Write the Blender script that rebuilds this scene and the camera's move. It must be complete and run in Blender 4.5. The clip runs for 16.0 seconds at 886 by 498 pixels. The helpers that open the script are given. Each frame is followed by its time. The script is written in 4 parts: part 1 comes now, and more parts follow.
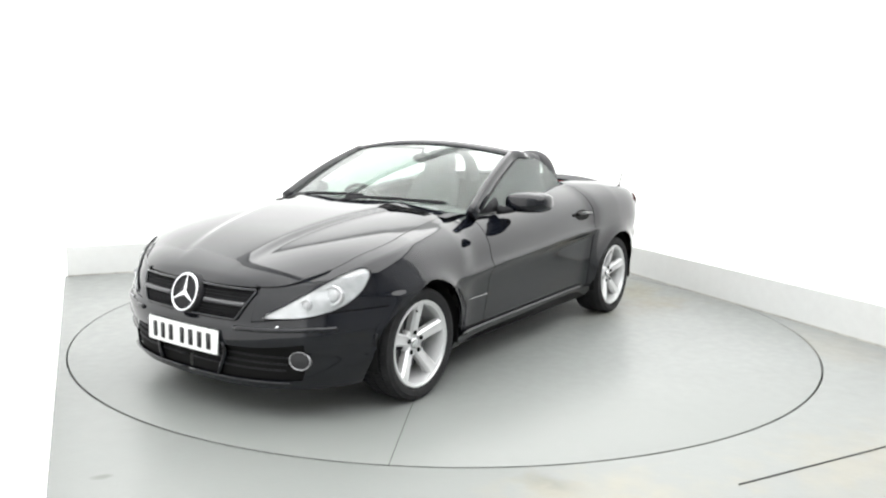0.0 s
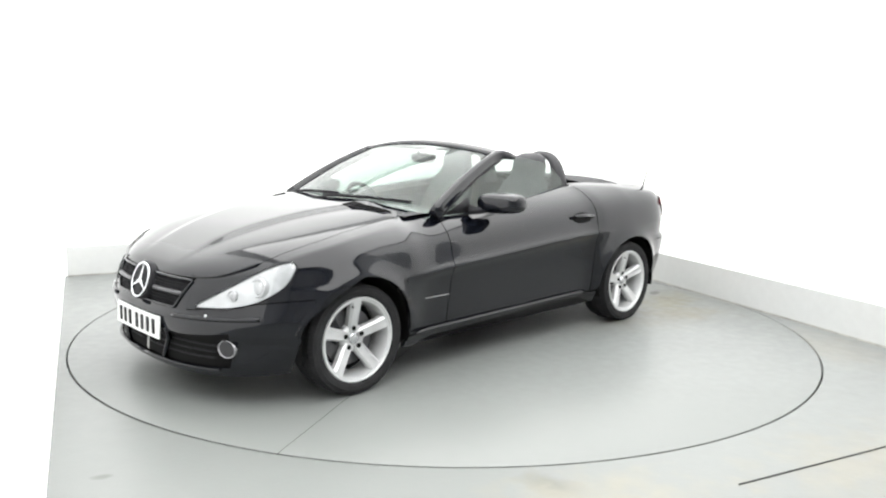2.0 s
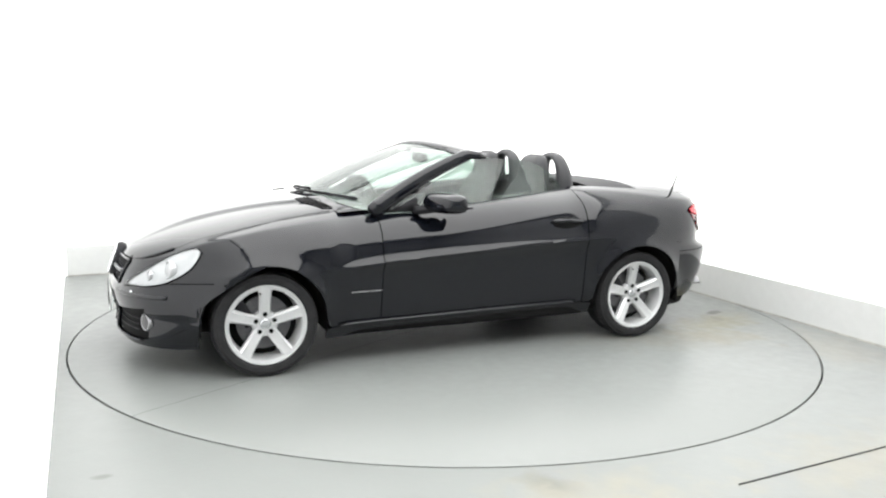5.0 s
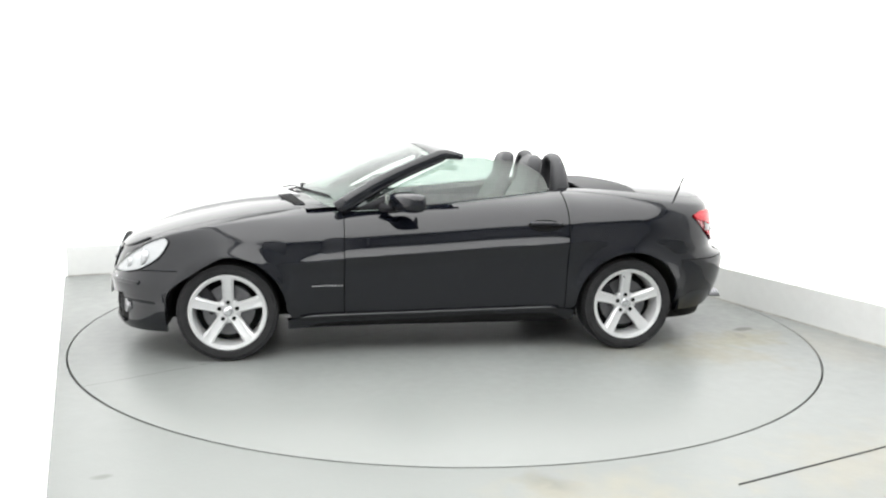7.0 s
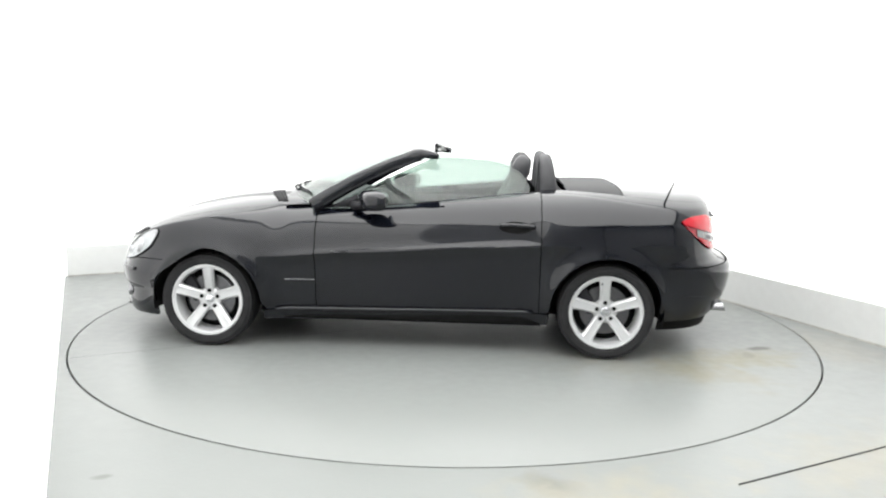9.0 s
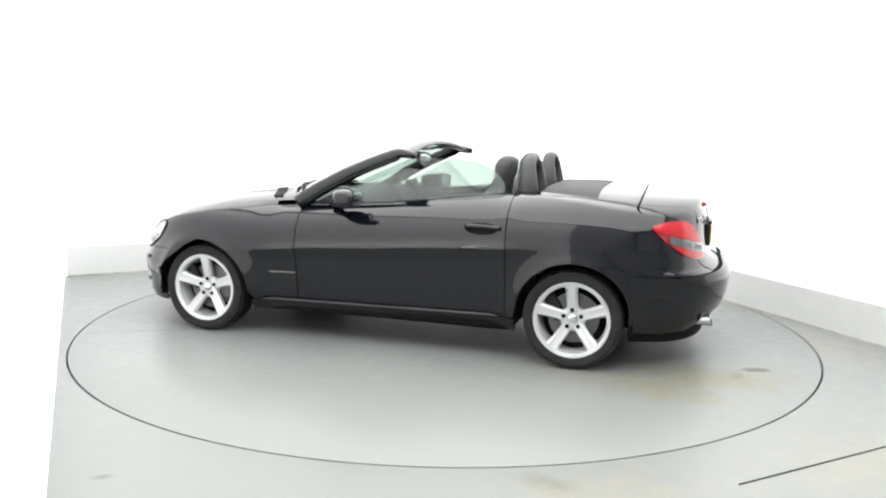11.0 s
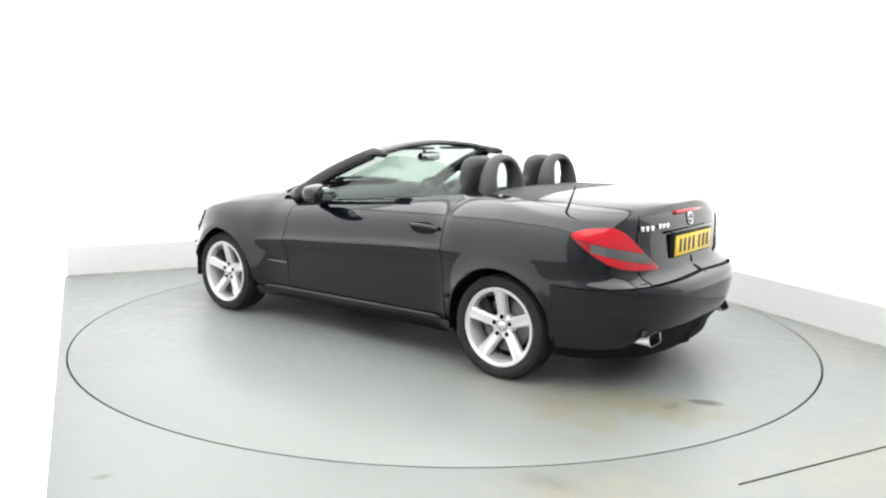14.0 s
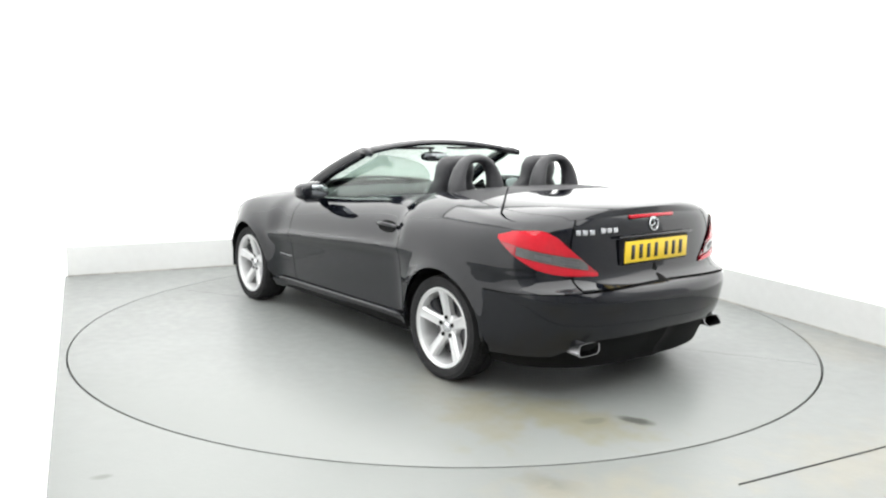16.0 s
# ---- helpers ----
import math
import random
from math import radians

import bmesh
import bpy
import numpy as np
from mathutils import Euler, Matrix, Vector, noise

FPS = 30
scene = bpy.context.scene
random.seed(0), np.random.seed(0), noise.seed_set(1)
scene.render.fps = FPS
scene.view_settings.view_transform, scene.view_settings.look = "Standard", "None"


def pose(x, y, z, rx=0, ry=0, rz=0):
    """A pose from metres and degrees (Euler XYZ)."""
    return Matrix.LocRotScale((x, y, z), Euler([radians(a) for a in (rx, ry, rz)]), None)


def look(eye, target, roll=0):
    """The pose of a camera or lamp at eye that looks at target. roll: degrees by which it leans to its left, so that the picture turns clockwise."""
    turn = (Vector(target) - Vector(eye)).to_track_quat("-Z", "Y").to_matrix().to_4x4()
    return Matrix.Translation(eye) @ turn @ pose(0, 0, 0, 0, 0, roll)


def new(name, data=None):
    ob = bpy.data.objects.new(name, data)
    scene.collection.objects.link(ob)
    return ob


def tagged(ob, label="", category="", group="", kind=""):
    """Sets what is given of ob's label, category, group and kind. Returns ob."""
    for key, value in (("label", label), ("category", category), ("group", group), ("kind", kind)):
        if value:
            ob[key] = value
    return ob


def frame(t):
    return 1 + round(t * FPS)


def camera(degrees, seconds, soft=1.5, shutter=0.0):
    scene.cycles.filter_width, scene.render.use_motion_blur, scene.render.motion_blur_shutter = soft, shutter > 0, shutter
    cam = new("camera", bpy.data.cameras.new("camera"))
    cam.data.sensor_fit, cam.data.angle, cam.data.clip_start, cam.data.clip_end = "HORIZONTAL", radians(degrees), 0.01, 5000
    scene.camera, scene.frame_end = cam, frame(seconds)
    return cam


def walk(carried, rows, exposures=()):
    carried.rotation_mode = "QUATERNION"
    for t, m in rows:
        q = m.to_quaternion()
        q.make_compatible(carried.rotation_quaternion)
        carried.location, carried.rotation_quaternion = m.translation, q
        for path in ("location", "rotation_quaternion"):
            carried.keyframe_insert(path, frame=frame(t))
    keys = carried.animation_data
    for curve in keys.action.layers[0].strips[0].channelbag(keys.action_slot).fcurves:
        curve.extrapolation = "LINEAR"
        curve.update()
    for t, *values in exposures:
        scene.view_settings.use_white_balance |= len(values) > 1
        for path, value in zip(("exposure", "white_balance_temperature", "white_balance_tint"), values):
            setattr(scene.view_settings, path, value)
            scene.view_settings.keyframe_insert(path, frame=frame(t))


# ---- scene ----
# camera: fixed on the side wall of a vehicle photo booth, a turntable before it
EYE = Vector((0.0, -5.436, 1.367))
PITCH, YAW = radians(8.893), radians(-0.22)
AIM = EYE + 5 * Vector((math.sin(YAW) * math.cos(PITCH), math.cos(YAW) * math.cos(PITCH), -math.sin(PITCH)))
cam = camera(58.99, 16.0, soft=2.2)
walk(cam, [(0.0, look(EYE, AIM, 0.972)), (16.0, look(EYE, AIM, 0.972))], exposures=[(0.0, 0.0), (16.0, 0.0)])

# world: the booth is closed, the sky outside is dim grey
world = bpy.data.worlds.new("world")
scene.world = world
world.use_nodes = True
world.node_tree.nodes["Background"].inputs[0].default_value = (0.8, 0.85, 0.9, 1)
world.node_tree.nodes["Background"].inputs[1].default_value = 0.1
WALL_GLOW, LIGHT_GLOW = 1.4, 3.7     # glow added to the far walls, one unseen light box added overhead

# ---------------------------------------------------------------- materials


def mat(name, color, rough=0.5, metal=0.0, coat=0.0, spec=0.5, vary=0.0, scale=8.0, bump=0.0, bscale=60.0, emit=0.0,
        rvary=0.0, trans=0.0, ior=1.45):
    m = bpy.data.materials.new(name)
    m.use_nodes = True
    nt = m.node_tree
    b = nt.nodes["Principled BSDF"]
    b.inputs["Base Color"].default_value = (*color, 1)
    b.inputs["Roughness"].default_value = rough
    b.inputs["Metallic"].default_value = metal
    b.inputs["Coat Weight"].default_value = coat
    b.inputs["Coat Roughness"].default_value = 0.055
    b.inputs["Specular IOR Level"].default_value = spec
    b.inputs["Transmission Weight"].default_value = trans
    b.inputs["IOR"].default_value = ior
    if emit:
        b.inputs["Emission Color"].default_value = (1.0, 1.0, 0.99, 1)
        b.inputs["Emission Strength"].default_value = emit
    tc = nt.nodes.new("ShaderNodeTexCoord")
    if vary or rvary:
        n1 = nt.nodes.new("ShaderNodeTexNoise")
        n1.inputs["Scale"].default_value = scale
        n1.inputs["Detail"].default_value = 8
        nt.links.new(tc.outputs["Object"], n1.inputs["Vector"])
        n2 = nt.nodes.new("ShaderNodeTexNoise")
        n2.inputs["Scale"].default_value = scale * 9
        n2.inputs["Detail"].default_value = 4
        nt.links.new(tc.outputs["Object"], n2.inputs["Vector"])
        add = nt.nodes.new("ShaderNodeMath")
        add.operation = "ADD"
        nt.links.new(n1.outputs["Fac"], add.inputs[0])
        nt.links.new(n2.outputs["Fac"], add.inputs[1])
        if vary:
            mr = nt.nodes.new("ShaderNodeMapRange")
            mr.inputs[1].default_value, mr.inputs[2].default_value = 0.6, 1.4
            mr.inputs[3].default_value, mr.inputs[4].default_value = 1 - vary, 1 + vary
            nt.links.new(add.outputs[0], mr.inputs[0])
            mx = nt.nodes.new("ShaderNodeVectorMath")
            mx.operation = "SCALE"
            mx.inputs[0].default_value = color
            nt.links.new(mr.outputs[0], mx.inputs["Scale"])
            nt.links.new(mx.outputs[0], b.inputs["Base Color"])
        if rvary:
            mr = nt.nodes.new("ShaderNodeMapRange")
            mr.inputs[1].default_value, mr.inputs[2].default_value = 0.6, 1.4
            mr.inputs[3].default_value, mr.inputs[4].default_value = max(0, rough - rvary), rough + rvary
            nt.links.new(add.outputs[0], mr.inputs[0])
            nt.links.new(mr.outputs[0], b.inputs["Roughness"])
    if bump:
        nb = nt.nodes.new("ShaderNodeTexNoise")
        nb.inputs["Scale"].default_value = bscale
        nb.inputs["Detail"].default_value = 4
        nt.links.new(tc.outputs["Object"], nb.inputs["Vector"])
        bp = nt.nodes.new("ShaderNodeBump")
        bp.inputs["Strength"].default_value = bump
        bp.inputs["Distance"].default_value = 0.01
        nt.links.new(nb.outputs["Fac"], bp.inputs["Height"])
        nt.links.new(bp.outputs[0], b.inputs["Normal"])
    return m


def stains(m, spots):
    """Blotches with ragged rims: (x, y, radius, stretch, angle, colour, strength)."""
    nt = m.node_tree
    b = nt.nodes["Principled BSDF"]
    tc = nt.nodes.new("ShaderNodeTexCoord")
    nz = nt.nodes.new("ShaderNodeTexNoise")
    nz.inputs["Scale"].default_value = 7
    nz.inputs["Detail"].default_value = 6
    nt.links.new(tc.outputs["Object"], nz.inputs["Vector"])
    src = b.inputs["Base Color"].links[0].from_socket
    for x, y, r, st, ang, col, strength, lim in spots:
        mp = nt.nodes.new("ShaderNodeMapping")
        mp.vector_type = "TEXTURE"
        mp.inputs["Location"].default_value = (x, y, 0)
        mp.inputs["Rotation"].default_value = (0, 0, radians(ang))
        mp.inputs["Scale"].default_value = (r * st, r, 1)
        nt.links.new(tc.outputs["Object"], mp.inputs[0])
        ln = nt.nodes.new("ShaderNodeVectorMath")
        ln.operation = "LENGTH"
        nt.links.new(mp.outputs[0], ln.inputs[0])
        ma = nt.nodes.new("ShaderNodeMath")
        ma.operation = "MULTIPLY_ADD"
        ma.inputs[1].default_value = 2.4
        nt.links.new(nz.outputs["Fac"], ma.inputs[0])
        nt.links.new(ln.outputs["Value"], ma.inputs[2])
        mr = nt.nodes.new("ShaderNodeMapRange")
        mr.inputs[1].default_value, mr.inputs[2].default_value = lim - 0.5, lim + 0.35
        mr.inputs[3].default_value, mr.inputs[4].default_value = strength, 0.0
        nt.links.new(ma.outputs[0], mr.inputs[0])
        mix = nt.nodes.new("ShaderNodeMix")
        mix.data_type = "RGBA"
        nt.links.new(mr.outputs[0], mix.inputs[0])
        nt.links.new(src, mix.inputs[6])
        mix.inputs[7].default_value = (col[0] * 0.55, col[1] * 0.55, col[2] * 0.55, 1)
        src = mix.outputs[2]
    nt.links.new(src, b.inputs["Base Color"])


def glass(name, color, rough=0.0):
    """Thin clear pane: see-through body with a mirror coat."""
    m = bpy.data.materials.new(name)
    m.use_nodes = True
    nt = m.node_tree
    nt.nodes.remove(nt.nodes["Principled BSDF"])
    tr = nt.nodes.new("ShaderNodeBsdfTransparent")
    tr.inputs[0].default_value = (*color, 1)
    gl = nt.nodes.new("ShaderNodeBsdfGlossy")
    gl.inputs["Roughness"].default_value = rough
    lw = nt.nodes.new("ShaderNodeLayerWeight")
    lw.inputs["Blend"].default_value = 0.5
    pw = nt.nodes.new("ShaderNodeMath")
    pw.operation = "POWER"
    pw.inputs[1].default_value = 5.0
    nt.links.new(lw.outputs["Facing"], pw.inputs[0])
    fr = nt.nodes.new("ShaderNodeMath")
    fr.operation = "MULTIPLY_ADD"
    fr.inputs[1].default_value, fr.inputs[2].default_value = 0.6, 0.045
    nt.links.new(pw.outputs[0], fr.inputs[0])
    mx = nt.nodes.new("ShaderNodeMixShader")
    nt.links.new(fr.outputs[0], mx.inputs[0])
    nt.links.new(tr.outputs[0], mx.inputs[1])
    nt.links.new(gl.outputs[0], mx.inputs[2])
    nt.links.new(mx.outputs[0], nt.nodes["Material Output"].inputs["Surface"])
    return m


FLOOR_C = (0.196, 0.2055, 0.199)
M_FLOOR = mat("painted_concrete", FLOOR_C, 0.38, vary=0.05, scale=1.3, bump=0.05, bscale=40, rvary=0.1)
M_TABLE = mat("turntable_paint", FLOOR_C, 0.38, vary=0.05, scale=1.6, rvary=0.1)
stains(M_FLOOR, [(0.44, -2.58, 0.09, 1.7, -35, (0.2, 0.196, 0.172), 0.7, 2.0), (0.62, -2.72, 0.28, 1.8, 10, (0.43, 0.41, 0.333), 0.7, 2.0),
                 (-1.32, -2.575, 0.022, 2.0, 20, (0.16, 0.16, 0.15), 0.7, 2.0),
                 (2.45, -0.5, 0.35, 2.2, -65, (0.39, 0.378, 0.333), 0.6, 1.9), (1.9, -2.3, 0.4, 1.8, 20, (0.42, 0.40, 0.333), 0.7, 1.9)])
M_WALL = mat("white_wall_added_glow", (0.52, 0.525, 0.52), 0.8, spec=0.2, emit=WALL_GLOW)


def add_wall_glow(m, low, high):
    """An added wall glow that rises with height, so the car's crease reflects brighter."""
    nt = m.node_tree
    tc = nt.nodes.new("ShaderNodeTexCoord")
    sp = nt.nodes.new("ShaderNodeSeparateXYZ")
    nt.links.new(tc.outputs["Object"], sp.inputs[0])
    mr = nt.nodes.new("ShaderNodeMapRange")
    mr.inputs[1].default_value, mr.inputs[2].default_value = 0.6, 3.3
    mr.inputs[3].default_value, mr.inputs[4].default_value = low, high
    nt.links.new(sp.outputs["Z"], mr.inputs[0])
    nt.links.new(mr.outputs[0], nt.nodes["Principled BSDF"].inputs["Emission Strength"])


add_wall_glow(M_WALL, WALL_GLOW * 0.75, WALL_GLOW * 1.5)
M_CEIL = mat("white_ceiling_board", (0.7, 0.705, 0.7), 0.8, spec=0.2)
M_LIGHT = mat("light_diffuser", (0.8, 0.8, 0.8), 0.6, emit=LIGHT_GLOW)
M_FRAME = mat("white_metal", (0.6, 0.6, 0.6), 0.4)
M_SKIRT = mat("grey_white_board", (0.56, 0.568, 0.56), 0.45, vary=0.04, scale=2.0)
# Unseen near walls, kept from glowing so the car reflects darker there.
M_BOARD = mat("unlit_white_board", (0.5, 0.505, 0.51), 0.7, vary=0.06, scale=1.5)
M_SEAL = mat("dark_foot_line", (0.36, 0.35, 0.32), 0.9, vary=0.6, scale=1.5)
M_GAP = mat("dark_gap", (0.03, 0.03, 0.03), 0.9)

M_PAINT = mat("black_paint", (0.0034, 0.0041, 0.0066), 0.4, coat=1.0, spec=0.0)
M_TRIM = mat("black_plastic", (0.010, 0.010, 0.012), 0.6, spec=0.3, bump=0.1, bscale=300)
# Near black, mainly for gaps and hollows whose shade is put into the colour.
M_DARK = mat("dark_void", (0.004, 0.004, 0.004), 0.8, spec=0.2)
M_SLAT = mat("dark_silver", (0.10, 0.10, 0.105), 0.3, metal=0.6)
M_RUBBER = mat("tyre_rubber", (0.026, 0.026, 0.027), 0.8, spec=0.12, vary=0.25, scale=14, bump=0.15, bscale=120)
M_ALLOY = mat("silver_alloy", (0.60, 0.605, 0.61), 0.3, metal=0.4, vary=0.05, scale=20)
M_CHROME = mat("chrome", (0.7, 0.71, 0.73), 0.14, metal=1.0)
M_SILVER = mat("reflector_silver", (0.46, 0.465, 0.475), 0.25, metal=0.45, vary=0.3, scale=25, bump=0.35, bscale=45)
M_STEEL = mat("brake_steel", (0.13, 0.13, 0.135), 0.45, metal=0.8, vary=0.2, scale=30)
M_LEATHER = mat("black_leather", (0.026, 0.026, 0.029), 0.5, bump=0.08, bscale=150, vary=0.2, scale=9)
M_RED = mat("red_lens", (0.44, 0.010, 0.020), 0.12, coat=0.5, spec=0.2, vary=0.15, scale=40)
M_REDDARK = mat("dark_red_lens", (0.28, 0.006, 0.014), 0.15, coat=1.0)
M_SMOKE = mat("smoked_lens", (0.08, 0.08, 0.08), 0.12, coat=1.0, vary=0.3, scale=30)
M_FOG = mat("dark_lamp_glass", (0.03, 0.03, 0.032), 0.1, coat=0.3, spec=0.1)
M_DECK = mat("satin_black_plastic", (0.014, 0.014, 0.016), 0.55, spec=0.2)
M_WHITEPL = mat("white_plate", (0.8, 0.81, 0.8), 0.35)
M_YELLPL = mat("yellow_plate", (0.78, 0.55, 0.03), 0.35)
M_INK = mat("plate_black", (0.01, 0.01, 0.012), 0.4)
M_GLASS = glass("clear_glass", (0.74, 0.79, 0.765))
M_LENS = glass("lamp_glass", (0.97, 0.98, 0.98))
M_EXH = mat("exhaust_chrome", (0.33, 0.33, 0.34), 0.25, metal=1.0)
M_MIRROR = mat("mirror_glass", (0.30, 0.32, 0.33), 0.02, metal=1.0)

# ---------------------------------------------------------------- mesh helpers


def mesh(name, verts, faces, material, smooth=True):
    me = bpy.data.meshes.new(name)
    me.from_pydata([tuple(v) for v in verts], [], faces)
    me.validate()
    me.materials.append(material)
    if smooth:
        me.polygons.foreach_set("use_smooth", [True] * len(me.polygons))
    me.update()
    return me


def part(name, data, material, parent, label=""):
    """One mesh object under a thing; data is a bmesh or (verts, faces)."""
    if isinstance(data, bmesh.types.BMesh):
        me = bpy.data.meshes.new(name)
        bmesh.ops.recalc_face_normals(data, faces=data.faces)
        data.to_mesh(me)
        data.free()
        me.materials.append(material)
        me.polygons.foreach_set("use_smooth", [True] * len(me.polygons))
    else:
        me = mesh(name, data[0], data[1], material)
    ob = new(name, me)
    ob.parent = parent
    if label:
        tagged(ob, label)
    return ob


def sharp(ob, deg=35):
    """Mark edges steeper than deg as sharp."""
    bm = bmesh.new()
    bm.from_mesh(ob.data)
    for e in bm.edges:
        if len(e.link_faces) == 2 and e.calc_face_angle(0) > radians(deg):
            e.smooth = False
    bm.to_mesh(ob.data)
    bm.free()
    return ob


def solid(ob, thick, offset=-1.0):
    s = ob.modifiers.new("thickness", "SOLIDIFY")
    s.thickness, s.offset = thick, offset
    return ob


def box(bm, c, size, m=None, bevel=0.0):
    r = bmesh.ops.create_cube(bm, size=1.0)
    vs = r["verts"]
    bmesh.ops.scale(bm, vec=size, verts=vs)
    if bevel:
        es = list({e for v in vs for e in v.link_edges})
        vs = list({v for f in bmesh.ops.bevel(bm, geom=es, offset=bevel, segments=2, affect="EDGES", profile=0.5)["faces"]
                   for v in f.verts} | {v for v in vs if v.is_valid})
    mm = Matrix.Translation(c) @ (m if m is not None else Matrix())
    bmesh.ops.transform(bm, matrix=mm, verts=vs)
    return vs


def grid_faces(nu, nv, wrap=False):
    fs = []
    for i in range(nu if wrap else nu - 1):
        for j in range(nv - 1):
            a, b = i * nv + j, ((i + 1) % nu) * nv + j
            fs.append((a, b, b + 1, a + 1))
    return fs


def lathe(profile, axis="y", n=48):
    """Closed ring of a profile [(radius, along)] turned round an axis."""
    vs = []
    for i in range(n):
        a = 2 * math.pi * i / n
        for r, h in profile:
            vs.append((r * math.cos(a), h, r * math.sin(a)) if axis == "y" else (r * math.cos(a), r * math.sin(a), h))
    return vs, grid_faces(n, len(profile), True)


def tube(points, rx, rz=None, n=10, closed=False):
    """Sweep of an ellipse along points; radii may be lists."""
    pts = [Vector(q) for q in points]
    m = len(pts)
    rz = rx if rz is None else rz
    vs = []
    for i, q in enumerate(pts):
        t = (pts[(i + 1) % m] - pts[i - 1]) if closed else (pts[min(i + 1, m - 1)] - pts[max(i - 1, 0)])
        t.normalize()
        up = Vector((0, 0, 1)) if abs(t.z) < 0.95 else Vector((1, 0, 0))
        s = t.cross(up).normalized()
        u = s.cross(t)
        a = rx[i] if isinstance(rx, (list, tuple)) else rx
        b = rz[i] if isinstance(rz, (list, tuple)) else rz
        for k in range(n):
            w = 2 * math.pi * k / n
            vs.append(q + s * (a * math.cos(w)) + u * (b * math.sin(w)))
    fs = []
    for i in range(m if closed else m - 1):
        for k in range(n):
            a, b = i * n + k, ((i + 1) % m) * n + k
            fs.append((a, i * n + (k + 1) % n, ((i + 1) % m) * n + (k + 1) % n, b))
    if not closed:
        fs += [tuple(range(n))[::-1], tuple(range((m - 1) * n, m * n))]
    return vs, fs


def curve(x, keys):
    """Smooth curve through keys [(x, y)], x rising (monotone cubic)."""
    xs, ys = [k[0] for k in keys], [k[1] for k in keys]
    if x <= xs[0]:
        return ys[0]
    if x >= xs[-1]:
        return ys[-1]
    n = len(xs)
    d = [(ys[i + 1] - ys[i]) / (xs[i + 1] - xs[i]) for i in range(n - 1)]
    m = [d[0]] + [0 if d[i - 1] * d[i] <= 0 else 2 * d[i - 1] * d[i] / (d[i - 1] + d[i]) for i in range(1, n - 1)] + [d[-1]]
    i = max(j for j in range(n - 1) if xs[j] <= x)
    h = xs[i + 1] - xs[i]
    t = (x - xs[i]) / h
    return ((2 * t ** 3 - 3 * t * t + 1) * ys[i] + (t ** 3 - 2 * t * t + t) * h * m[i]
            + (-2 * t ** 3 + 3 * t * t) * ys[i + 1] + (t ** 3 - t * t) * h * m[i + 1])


# ---------------------------------------------------------------- the booth
CORNER = Vector((1.068, 3.682, 0))                      # far corner of the booth
DA, DB = Vector((-0.886, -0.463, 0)).normalized(), Vector((0.397, -0.918, 0)).normalized()
LEN_A, LEN_B, HIGH = 5.01, 11.2, 3.7                    # back wall, long side walls, height
P_BR, P_BL = CORNER, CORNER + DA * LEN_A
P_FR, P_FL = CORNER + DB * LEN_B, CORNER + DA * LEN_A + Vector((0.4235, -0.9059, 0)) * (LEN_B - 0.35)
R_TABLE = 2.431


def slab(name, a, b, z0, z1, thick, material, label, category, out):
    """Upright slab from a to b whose inner face is the line a-b; out points away from the room."""
    o = out.normalized() * thick
    vs = [Vector((q.x, q.y, z)) for z in (z0, z1) for q in (a, b, b + o, a + o)]
    fs = [(0, 1, 5, 4), (1, 2, 6, 5), (2, 3, 7, 6), (3, 0, 4, 7), (4, 5, 6, 7), (3, 2, 1, 0)]
    ob = new(name, mesh(name, vs, fs, material, False))
    return tagged(ob, label, category, kind="structure")


mid = (P_BR + P_BL + P_FR + P_FL) / 4


def outw(a, b):
    n = Vector((-(b - a).y, (b - a).x, 0)).normalized()
    return n if n.dot((a + b) / 2 - mid) > 0 else -n


